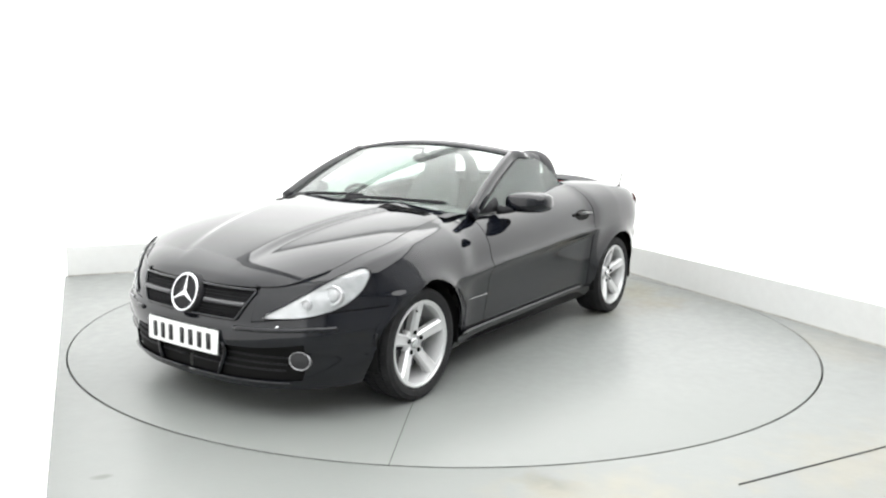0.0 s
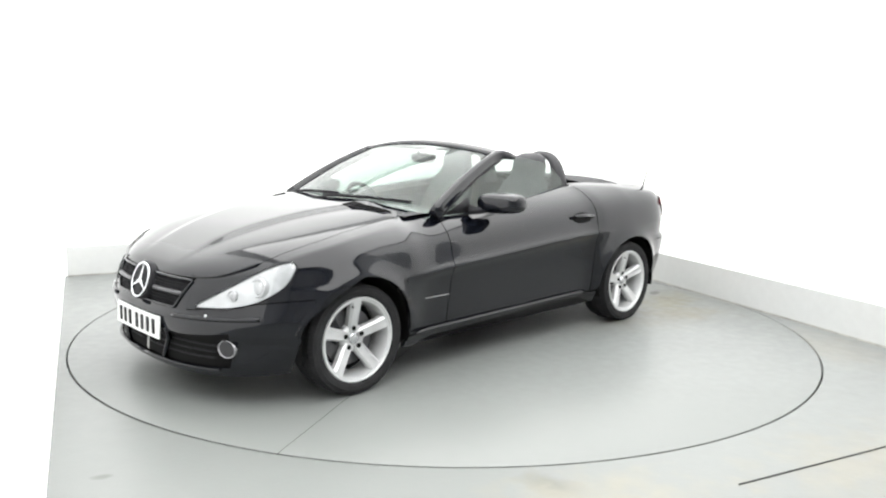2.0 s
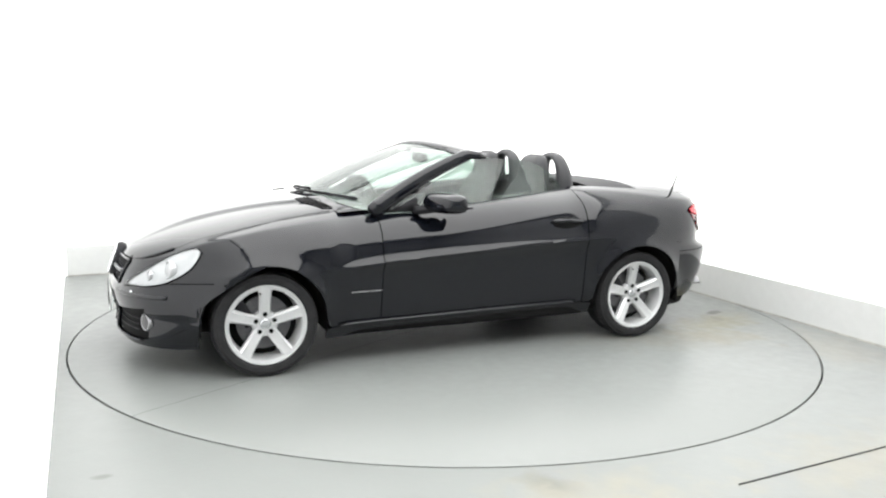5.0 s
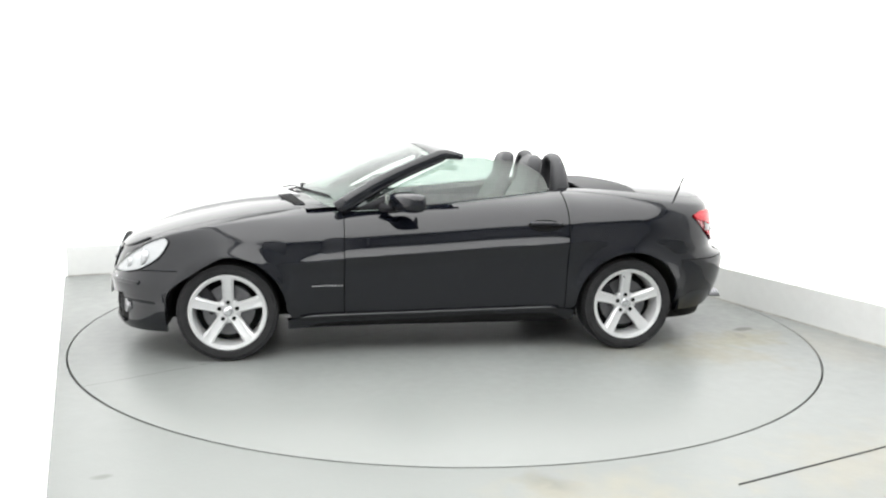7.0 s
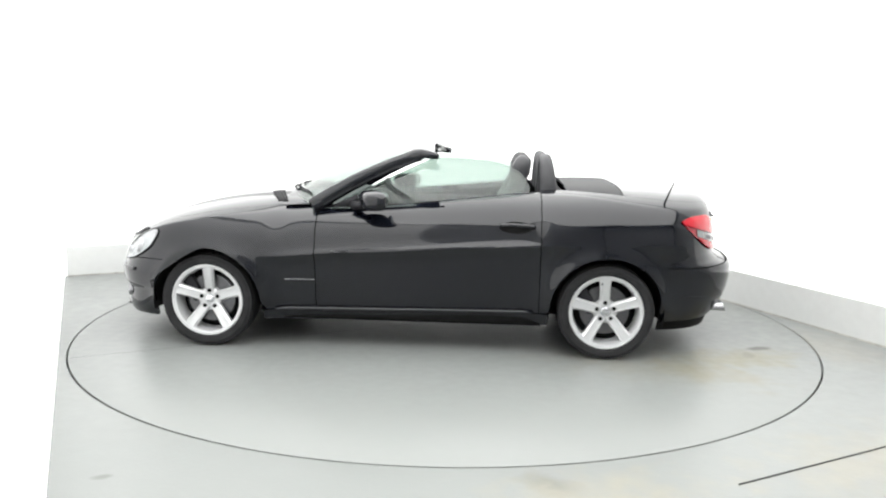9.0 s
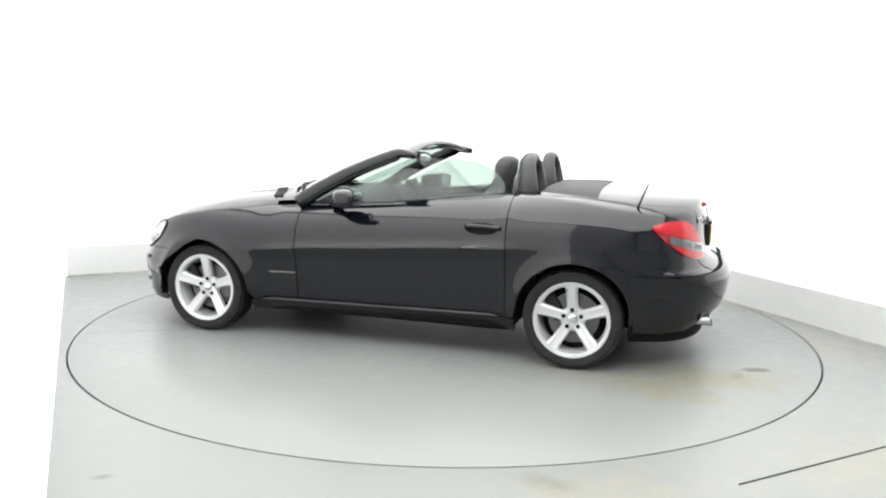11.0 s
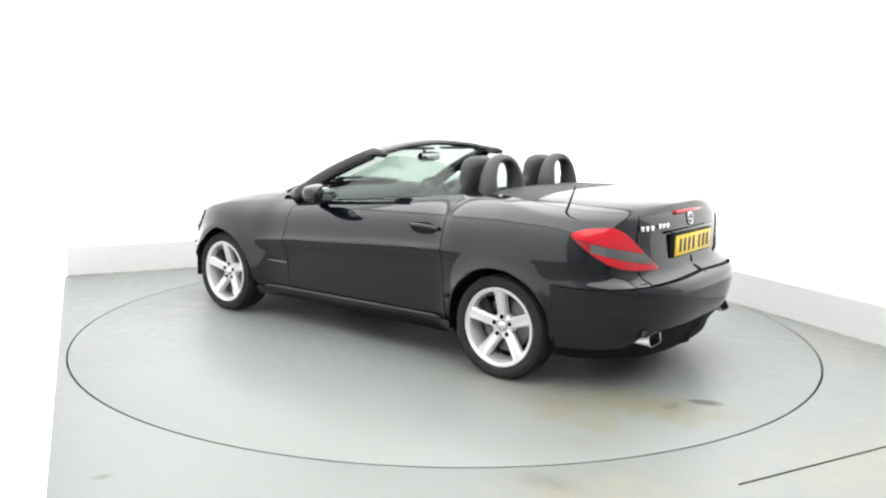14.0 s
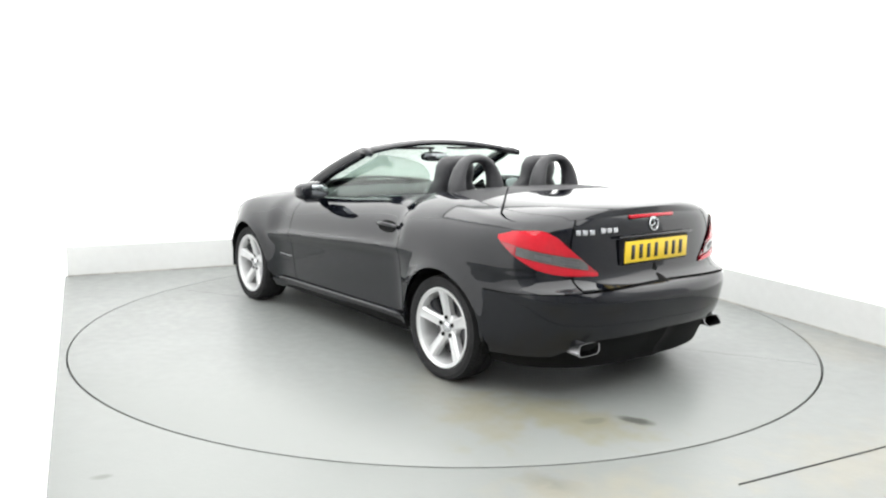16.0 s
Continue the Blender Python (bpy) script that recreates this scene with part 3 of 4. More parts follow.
def build_wheels(car):
    """One wheel, repeated at the four corners."""
    tyre = lathe([(0.215, -0.09), (0.245, -0.104), (0.262, -0.102), (0.276, -0.096), (0.281, -0.085), (0.2815, -0.05), (0.2815, 0.0), (0.2815, 0.05),
                  (0.281, 0.085), (0.276, 0.096), (0.262, 0.102), (0.259, 0.1045), (0.256, 0.103), (0.245, 0.104), (0.229, 0.099), (0.226, 0.0945), (0.215, 0.085), (0.205, 0.02), (0.205, -0.09), (0.215, -0.09)], n=72)
    rim = lathe([(0.221, 0.078), (0.2235, 0.09), (0.2195, 0.097), (0.213, 0.097), (0.209, 0.091), (0.199, 0.088), (0.196, 0.082), (0.192, 0.03), (0.186, -0.08), (0.19, -0.08), (0.205, 0.03)], n=72)
    spoke = []
    for r, hw, y in ((0.035, 0.030, 0.050), (0.07, 0.0305, 0.056), (0.12, 0.031, 0.068), (0.165, 0.033, 0.080), (0.200, 0.038, 0.0868)):
        for fx, dy in ((-1, -0.04), (-1, -0.010), (-0.8, -0.004), (-0.62, 0.002), (-0.5, 0.0), (0.5, 0.0), (0.62, 0.002), (0.8, -0.004), (1, -0.010), (1, -0.04)):
            spoke.append((fx * hw, y + dy, r))
    spoke = (spoke, grid_faces(5, 10))
    hub = lathe([(0.0, 0.060), (0.02, 0.060), (0.026, 0.058), (0.029, 0.053), (0.029, 0.045)], n=24)
    plate = lathe([(0.028, 0.047), (0.06, 0.048), (0.072, 0.042), (0.072, 0.0)], n=30)
    nut = lathe([(0.0, 0.0545), (0.008, 0.0545), (0.0115, 0.055), (0.0125, 0.052), (0.0125, 0.03)], n=12)
    valve = tube([(0.03, 0.08, 0.176), (0.031, 0.092, 0.170)], 0.004, n=6)
    back = lathe([(0.0, -0.03), (0.195, -0.03), (0.197, -0.05)], n=40)
    disc = bmesh.new()
    bmesh.ops.create_cone(disc, cap_ends=True, segments=40, radius1=0.148, radius2=0.148, depth=0.02)
    bmesh.ops.rotate(disc, matrix=Matrix.Rotation(math.pi / 2, 3, "X"), verts=disc.verts)
    caliper = bmesh.new()
    box(caliper, (0.11, 0.015, 0.06), (0.07, 0.06, 0.16), Matrix.Rotation(radians(30), 4, "Y"), 0.012)
    shared = {}

    def piece(name, data, material, parent, deg=0, label=""):
        if name not in shared:
            ob = part(name, data, material, parent)
            if deg:
                sharp(ob, deg)
            shared[name] = ob.data
        else:
            ob = new(name, shared[name])
            ob.parent = parent
        if label:
            tagged(ob, label)
        return ob

    for s in (1, -1):
        for cx in (AXLE, -AXLE):
            w = piece("wheel", tyre, M_RUBBER, car, 40, "five-spoke silver alloy wheel with a black tyre")
            w.matrix_basis = pose(cx, s * 0.771, 0.2885, 0, 0, 0 if s > 0 else 180)
            tagged(piece("tyre_tread", tread_blocks() if "tyre_tread" not in shared else None, M_RUBBER, w, 30), kind="stuff")
            piece("rim", rim, M_ALLOY, w, 30)
            piece("brake_disc", disc, M_STEEL, w, 40)
            piece("brake_caliper", caliper, M_TRIM, w)
            piece("hub_cap", hub, M_CHROME, w, 0, "round polished hub cap")
            piece("hub_plate", plate, M_ALLOY, w)
            piece("back_plate", back, M_DARK, w)
            piece("valve", valve, M_TRIM, w)
            for k in range(5):
                a = 72 * k + (0 if cx > 0 else 3)
                piece("spoke", spoke, M_ALLOY, w, 25).matrix_basis = pose(0, 0, 0, 0, a, 0)
                # the bolts sit between the spokes' roots
                b = radians(a)
                piece("wheel_bolt", nut, M_DARK, w).matrix_basis = pose(0.053 * math.sin(b), 0.004, 0.053 * math.cos(b))


# ---------------------------------------------------------------- car details
def bar_on(fn, a, b, n, rx, rz):
    return tube([fn(a + (b - a) * i / (n - 1)) for i in range(n)], rx, rz, 8)


def ball(c, r, n=20, m=12):
    """Rounded blob with three radii, squarish section."""
    vs, fs = [], []
    for i in range(n):
        a = 2 * math.pi * i / n
        for j in range(m):
            b = -math.pi / 2 + math.pi * j / (m - 1)
            sg = lambda v, p: math.copysign(abs(v) ** p, v)
            vs.append((c[0] + r[0] * sg(math.cos(a), 0.75) * sg(math.cos(b), 0.75), c[1] + r[1] * sg(math.sin(a), 0.75) * sg(math.cos(b), 0.75),
                       c[2] + r[2] * sg(math.sin(b), 0.8)))
    return vs, grid_faces(n, m, True)


def round_tail(q):
    """Station on the squared tail that lies as far back as q on a round one."""
    return 3 - math.acos(math.cos((3 - q) * math.pi / 2) ** 2.05) / (math.pi / 2)


def patch(lo, hi, q0, q1, nq, nz, off, f0=0.0, f1=1.0):
    """Piece of the flank's skin between two edge curves of t = 0..1, lifted by off."""
    vs = []
    for i in range(nq):
        t = i / (nq - 1)
        q = q0 + (q1 - q0) * t
        if q > 2:
            q = round_tail(q)
        zl, zh = lo(t), hi(t)
        for j in range(nz):
            z = zl + (zh - zl) * (f0 + (f1 - f0) * j / (nz - 1))
            vs.append(flank_out(q, z, off))
    return vs, grid_faces(nq, nz)


def mirrored(name, data, material, car, thick=0.0, label=""):
    return both(name, data, material, car, thick, label)


def ring(c, r, w, axis_tilt, n=36, k=8):
    """Torus round the x axis, tilted back by degrees."""
    pts = [Vector((0, r * math.cos(2 * math.pi * i / n), r * math.sin(2 * math.pi * i / n))) for i in range(n)]
    m = Matrix.Translation(c) @ Matrix.Rotation(radians(axis_tilt), 4, "Y")
    vs = []
    for i, q in enumerate(pts):
        e = q.normalized()
        for j in range(k):
            a = 2 * math.pi * j / k
            vs.append(m @ (q + e * (w * math.cos(a)) + Vector((w * 0.8 * math.sin(a), 0, 0))))
    fs = []
    for i in range(n):
        for j in range(k):
            fs.append((i * k + j, i * k + (j + 1) % k, ((i + 1) % n) * k + (j + 1) % k, ((i + 1) % n) * k + j))
    return vs, fs


def build_lights(car):
    # headlamps
    lo = lambda t: curve(t, [(0, 0.487), (0.35, 0.495), (0.65, 0.522), (0.85, 0.572), (0.95, 0.625), (1, 0.675)])
    hi = lambda t: curve(t, [(0, 0.503), (0.25, 0.575), (0.5, 0.645), (0.75, 0.695), (0.92, 0.712), (1, 0.695)])
    q0, q1 = 0.296, 0.688
    for s in (1, -1):
        def side(d):
            return d if s > 0 else flip(d)
        lamp = part("headlamp", weld(side(patch(lo, hi, q0, q1, 30, 12, 0.002))), M_SILVER, car, "clear-lens almond-shaped headlamp")
        rim = [flank_out(q0 + (q1 - q0) * t, lo(t), 0.005) for t in span(0, 1, 30)] + [flank_out(q0 + (q1 - q0) * t, hi(t), 0.005) for t in span(1, 0, 30)]
        part("lamp_rim", weld(side(tube(rim, 0.004, n=6, closed=True))), M_TRIM, lamp)
        for t, f, r in ((0.62, 0.50, 0.046), (0.38, 0.5, 0.026)):
            q = q0 + (q1 - q0) * t
            z = lo(t) + (hi(t) - lo(t)) * f
            c = flank_out(q, z, 0.0)
            n = (flank_out(q, z, 0.01) - c).normalized()
            n = (n + Vector((1.2, 0, 0))).normalized()
            prof = [(0.0, 0.012), (r * 0.45, 0.011), (r * 0.72, 0.006), (r * 0.74, 0.002), (r * 0.8, 0.010), (r, 0.012), (r * 1.06, 0.006), (r * 1.08, -0.02)]
            v, f_ = lathe(prof, "z", 28)
            m = Matrix.Translation(c) @ n.to_track_quat("Z", "Y").to_matrix().to_4x4()
            part("lamp_bowl", weld(side(([m @ Vector(p) for p in v], f_))), M_SILVER, lamp)
        lens = part("lens", weld(side(patch(lo, hi, q0, q1, 30, 12, 0.014))), M_LENS, lamp)
        lens.visible_shadow = False
        # fog lamp
        c = flank_out(0.462, 0.297, -0.012)
        c.y *= s
        n = Vector((0.92, 0.32 * s, 0.02)).normalized()
        m = Matrix.Translation(c) @ n.to_track_quat("Z", "Y").to_matrix().to_4x4()
        v, f_ = lathe([(0.0, 0.0), (0.03, 0.002), (0.047, 0.012), (0.052, 0.018), (0.056, 0.016), (0.058, 0.004), (0.058, -0.04)], "z", 30)
        fog = part("fog_lamp", ([m @ Vector((p[0] * 0.98, p[1] * 0.80, p[2])) for p in v], f_), M_EXH, car, "round fog lamp with a chrome ring")
        v, f_ = lathe([(0.0, 0.016), (0.03, 0.0155), (0.047, 0.0145)], "z", 24)
        part("fog_lens", ([m @ Vector((p[0] * 0.98, p[1] * 0.80, p[2])) for p in v], f_), M_FOG, fog)
        # tail lamps in three strips
        zu = lambda t: curve(t, [(0, 0.846), (0.2, 0.868), (0.45, 0.872), (0.62, 0.845), (0.8, 0.77), (1, 0.66)])
        zl = lambda t: curve(t, [(0, 0.83), (0.12, 0.785), (0.3, 0.725), (0.5, 0.675), (0.75, 0.648), (1, 0.64)])
        a, b = 2.395, 2.83
        tail = part("tail_lamp", weld(side(patch(zl, zu, a, b, 28, 4, 0.006))), M_REDDARK, car, "red tail lamp with a smoked middle strip")
        b1 = lambda t: min(max(0.822 - 0.10 * t, zl(t)), zu(t))
        b2 = lambda t: min(max(0.780 - 0.115 * t, zl(t)), zu(t))
        up = lambda t: max(zu(t) - 0.004, b1(t))
        low = lambda t: min(zl(t) + 0.004, b2(t))
        part("brake_lens", weld(side(patch(b1, up, a + 0.004, b - 0.004, 28, 6, 0.014))), M_RED, tail)
        mid = lambda t: 0.24 + 0.68 * t
        part("reversing_lens", weld(side(patch(lambda t: b2(mid(t)), lambda t: max(b2(mid(t)), b1(mid(t)) - 0.004), a + mid(0) * (b - a), a + mid(1) * (b - a), 28, 6, 0.012))), M_SMOKE, tail)
        for f0, f1 in ((0.44, 0.60), (0.68, 0.84)):
            win = lambda t, f0=f0, f1=f1: f0 + (f1 - f0) * t
            part("clear_lens", weld(side(patch(lambda t: b2(win(t)) + 0.010, lambda t: max(b2(win(t)) + 0.012, b1(win(t)) - 0.018), a + f0 * (b - a), a + f1 * (b - a), 8, 4, 0.0135))), M_STEEL, tail)
        part("lower_lens", weld(side(patch(low, lambda t: max(low(t), b2(t) - 0.004), a + 0.004, b - 0.004, 28, 6, 0.014))), M_RED, tail)
    # high brake lamp on the boot edge
    bm = bmesh.new()
    box(bm, (-1.897, 0, 0.923), (0.022, 0.36, 0.018), None, 0.005)
    part("high_brake_lamp", bm, M_RED, car)


def build_front(car):
    # grille: dark mesh behind, frame, slats
    def edge_q(z):
        return 0.180 + 0.058 * (z - 0.468) / 0.138

    vs = []
    for z in span(0.468, 0.606, 14):
        for i in range(24):
            vs.append(flank_out(0.004 + (edge_q(z) - 0.004) * i / 23, z, -0.012))
    mesh_l = (vs, [f[::-1] for f in grid_faces(14, 24)])
    gr = part("grille", weld(join(mesh_l, flip(mesh_l))), M_DARK, car, "black mesh radiator grille with a slat")
    rim = [flank_out(q, 0.470, 0.004) for q in span(0.004, 0.176, 14)] + [flank_out(edge_q(z), z, 0.004) for z in span(0.476, 0.6, 6)] \
        + [flank_out(q, 0.606, 0.004) for q in span(0.232, 0.004, 14)]
    for d in (tube(rim, 0.007, n=8), flip(tube(rim, 0.007, n=8))):
        part("grille_frame", weld(d), M_PAINT, gr)
    vs = []
    for z in span(0.464, 0.612, 14):
        for i in range(10):
            vs.append(flank_out(edge_q(z) + (0.2445 - edge_q(z)) * i / 9, z, 0.0))
    mirrored("nose_panel", (vs, [f[::-1] for f in grid_faces(14, 10)]), M_PAINT, car, 0.008)
    slat = tube([flank_out(q, 0.541, 0.004) for q in span(0.05, 0.205, 16)], 0.014, 0.011, 8)
    for d in (slat, flip(slat)):
        part("slat", weld(d), M_SLAT, gr)
    wires = []
    for i in range(22):
        u = 0.15 + 0.83 * i / 21
        wires.append(tube([flank_out(edge_q(z) * u, z, -0.004) for z in span(0.472, 0.602, 4)], 0.0022, n=4))
    for j in range(8):
        wires.append(tube([flank_out(q, 0.482 + 0.015 * j, -0.004) for q in span(0.03, edge_q(0.482 + 0.015 * j), 8)], 0.0018, n=4))
    w = join(*wires)
    tagged(part("grille_mesh", join(w, flip(w)), M_TRIM, gr), kind="stuff")
    # badge: ring with three plain bars
    c = Vector((1.956, 0, 0.562))
    hold = lathe([(0.0, 0.0), (0.09, 0.0), (0.1, -0.01), (0.1, -0.06)], "z", 36)
    m = Matrix.Translation(c) @ Matrix.Rotation(radians(72), 4, "Y")
    bd = part("badge", ([m @ Vector(p) for p in hold[0]], hold[1]), M_TRIM, car, "round chrome badge on the grille")
    part("badge_ring", ring(c + Vector((0.004, 0, 0)), 0.088, 0.0068, -18), M_CHROME, bd)
    for k in range(3):
        a = radians(90 + 120 * k)
        tip = Vector((0, math.cos(a), math.sin(a)))
        mm = Matrix.Translation(c + Vector((0.006, 0, 0))) @ Matrix.Rotation(radians(-18), 4, "Y")
        sd = Vector((0, -tip.z, tip.y))
        vs = [mm @ q for q in (sd * 0.0125, -sd * 0.0125, tip * 0.084 + sd * 0.002, tip * 0.084 - sd * 0.002, Vector((0.008, 0, 0)), tip * 0.084 + Vector((0.003, 0, 0)))]
        part("badge_bar", (vs, [(0, 2, 5, 4), (1, 4, 5, 3)]), M_CHROME, bd)
    # rub strip on the bumper, left and right of the plate
    strip = tube([flank_out(q, 0.432 + 0.03 * q, 0.002) for q in span(0.19, 0.62, 28)], 0.010, 0.012, 10)
    mirrored("rub_strip", strip, M_PAINT, car)
    sens = lathe([(0, 0.006), (0.007, 0.005), (0.009, 0)], "y", 12)
    for q in (0.36,):
        p0 = flank_out(q, 0.452, 0.004)
        for s in (1, -1):
            o = part("parking_sensor", sens, M_CHROME, car)
            o.matrix_basis = pose(p0.x, p0.y * s, p0.z, 0, 0, -60 if s > 0 else -120)
    # slats in the lower intake and a lip below
    for z in (0.245, 0.275, 0.305):
        d = tube([flank_out(q, z, -0.012) for q in span(0.004, 0.40, 20)], 0.004, 0.005, 6)
        part("intake_slat", weld(join(d, flip(d))), M_TRIM, car)
    d = tube([flank_out(q, lower_front(q) + 0.036, 0.006) for q in span(0.004, 0.44, 24)], 0.006, 0.007, 8)
    part("front_lip", weld(join(d, flip(d))), M_PAINT, car)
    strut = tube([flank_out(q, z, off) for q, z, off in ((0.140, 0.36, -0.004), (0.132, 0.30, 0.0), (0.118, 0.235, 0.002), (0.108, 0.18, 0.0))], 0.013, 0.012, 10)
    mirrored("intake_strut", strut, M_PAINT, car)
    # front plate, slightly bent round the nose, with bars for its characters
    vs = []
    for y in span(-0.26, 0.26, 9):
        for z, dx in ((0.30, 0.0), (0.415, -0.004)):
            vs.append((1.992 - 0.10 * y * y + dx, y, z))
    pl = panel("front_plate", (vs, grid_faces(9, 2)), M_WHITEPL, car, 0.006, "white number plate")
    for y in (0.2, 0.137, 0.074, 0.011, -0.075, -0.138, -0.2):
        bm = bmesh.new()
        box(bm, (1.9935 - 0.10 * y * y, y, 0.3565), (0.004, 0.027, 0.076))
        part("plate_bar", bm, M_INK, pl)
    # bonnet vents
    for s in (1, -1):
        cx, cy = 0.955, 0.50
        def on(x, y):
            q = q_of(x)
            e = flank(q, belt_z(q))
            return top(q, y / e.y) + Vector((0, 0, 0.004))
        vs = []
        for i in range(8):
            v = i / 7
            for j in range(4):
                u = j / 3
                x = 0.900 - 0.10 * v + (u - 0.5) * (0.085 - 0.02 * v)
                y = 0.350 + 0.25 * v
                p = on(x, y)
                vs.append((p.x, p.y * s, p.z))
        fcs = grid_faces(8, 4)
        vent = part("bonnet_vent", weld((vs, fcs if s < 0 else [f[::-1] for f in fcs])), M_TRIM, car, "black slatted vent in the bonnet")
        for k in range(4):
            u = (k + 0.5) / 4
            pts = []
            for i in range(6):
                v = 0.03 + 0.94 * i / 5
                p = on(0.900 - 0.10 * v + (u - 0.5) * (0.085 - 0.02 * v), 0.350 + 0.25 * v)
                pts.append((p.x, p.y * s, p.z + 0.002))
            part("vent_slat", tube(pts, 0.004, 0.003, 6), M_DARK, vent)


# windscreen curves, w = -1..1 across
def ws_base(w):
    return Vector((0.845 - 0.25 * w * w, 0.715 * w, 0.928 - 0.045 * w * w))


def ws_top(w):
    return Vector((0.045 - 0.055 * w * w, 0.605 * w, 1.253 - 0.054 * w * w))


def build_screen(car):
    ws = span(-1, 1, 25)
    vs = []
    for w in ws:
        a, b = ws_base(w), ws_top(w)
        for j in range(12):
            t = j / 11
            p = a.lerp(b, t)
            vs.append(p + Vector((0.4, 0, 0.9)) * (0.022 * math.sin(math.pi * t)))
    g = panel("windscreen", (vs, grid_faces(25, 12)), M_GLASS, car, 0.005, "clear raked windscreen glass")
    g.visible_shadow = False
    # pillars: from the cowl up and round into the header's ends
    for s in (1, -1):
        pts, rx, rz = [], [], []
        for i in range(12):
            t = i / 11
            a, b = ws_base(1), ws_top(1)
            p = a.lerp(b, t) + Vector((0.4, 0, 0.9)) * (0.022 * math.sin(math.pi * t))
            pts.append((p.x - 0.035 + 0.02 * (1 - t), (p.y + 0.022) * s, p.z - 0.012))
            rx.append(0.027 + 0.006 * (1 - t))
            rz.append(0.050 - 0.010 * t)
        pts += [(-0.08, 0.640 * s, 1.199), (-0.13, 0.648 * s, 1.194), (-0.185, 0.652 * s, 1.183)]
        rx += [0.026, 0.024, 0.018]
        rz += [0.030, 0.026, 0.018]
        part("windscreen_pillar", tube(pts, rx, rz, 14), M_PAINT, car)
        seal = [Vector((p[0] - 0.02, p[1] + 0.02 * s, p[2] - 0.022)) for p in pts[1:12]]
        part("window_seal", tube(seal, 0.007, n=6), M_TRIM, car)
    # header rail
    prof = [(0.0, 0.0), (-0.03, 0.016), (-0.08, 0.024), (-0.135, 0.020), (-0.178, 0.004), (-0.17, -0.018), (-0.11, -0.022), (-0.04, -0.02), (-0.005, -0.012)]
    vs = []
    for w in span(-1.05, 1.05, 25):
        c = ws_top(w)
        k = 1 - 0.12 * abs(w) ** 3
        for dx, dz in prof:
            vs.append((c.x + 0.012 + dx * k, c.y, c.z + 0.004 + dz))
    fs = []
    n = len(prof)
    for i in range(24):
        for j in range(n):
            fs.append((i * n + j, i * n + (j + 1) % n, (i + 1) * n + (j + 1) % n, (i + 1) * n + j))
    part("header_rail", (vs, fs), M_PAINT, car)
    bm = bmesh.new()
    for s in (1, -1):
        box(bm, (-0.075, 0.30 * s, 1.217), (0.10, 0.42, 0.014), None, 0.005)
    part("sun_visor", bm, M_TRIM, car)
    # cowl and wipers
    vs = []
    for w in span(-0.9, 0.9, 21):
        b = ws_base(w)
        q = q_of(min(0.815, b.x + 0.03))
        for dx, dz in ((0.045, -0.034), (0.02, -0.022), (0.0, -0.012), (-0.02, -0.008)):
            vs.append((b.x + dx, b.y, b.z + dz))
    panel("cowl", (vs, [f[::-1] for f in grid_faces(21, 4)][::-1]), M_TRIM, car, 0.003)
    # screen surround filling the gap between bonnet and pillar foot
    for s in (1, -1):
        vs = []
        for i in range(8):
            x = 0.80 - 0.26 * i / 7
            q = q_of(x)
            e = flank(q, belt_z(q))
            w = min(1.0, math.sqrt(max(0, (0.845 - x) / 0.25)))
            b = ws_base(w)
            y_in = min(b.y - 0.01, e.y * 0.84)
            for k in range(5):
                f = (F_BON(q) * e.y + (y_in - F_BON(q) * e.y) * k / 4) / e.y
                p = top(q, f)
                vs.append((p.x, p.y * s, p.z))
        panel("scuttle", (vs, grid_faces(8, 5) if s > 0 else [f[::-1] for f in grid_faces(8, 5)]), M_PAINT, car, 0.012)
    for y0, y1, t1 in ((-0.50, 0.12, 0.05), (0.02, 0.60, 0.06)):
        pts = []
        for i in range(9):
            w = (y0 + (y1 - y0) * i / 8) / 0.715
            p = ws_base(w).lerp(ws_top(w), 0.03 + t1 * i / 8)
            pts.append(p + Vector((0.012, 0, 0.012)))
        wp = part("wiper", tube(pts, 0.006, 0.010, 6), M_TRIM, car)
        part("wiper_arm", tube([pts[0] + Vector((0.05, -0.03, -0.02)), pts[2] + Vector((0.015, 0, 0.004)), pts[5] + Vector((0.004, 0, 0.006))], 0.007, 0.007, 6), M_TRIM, wp)


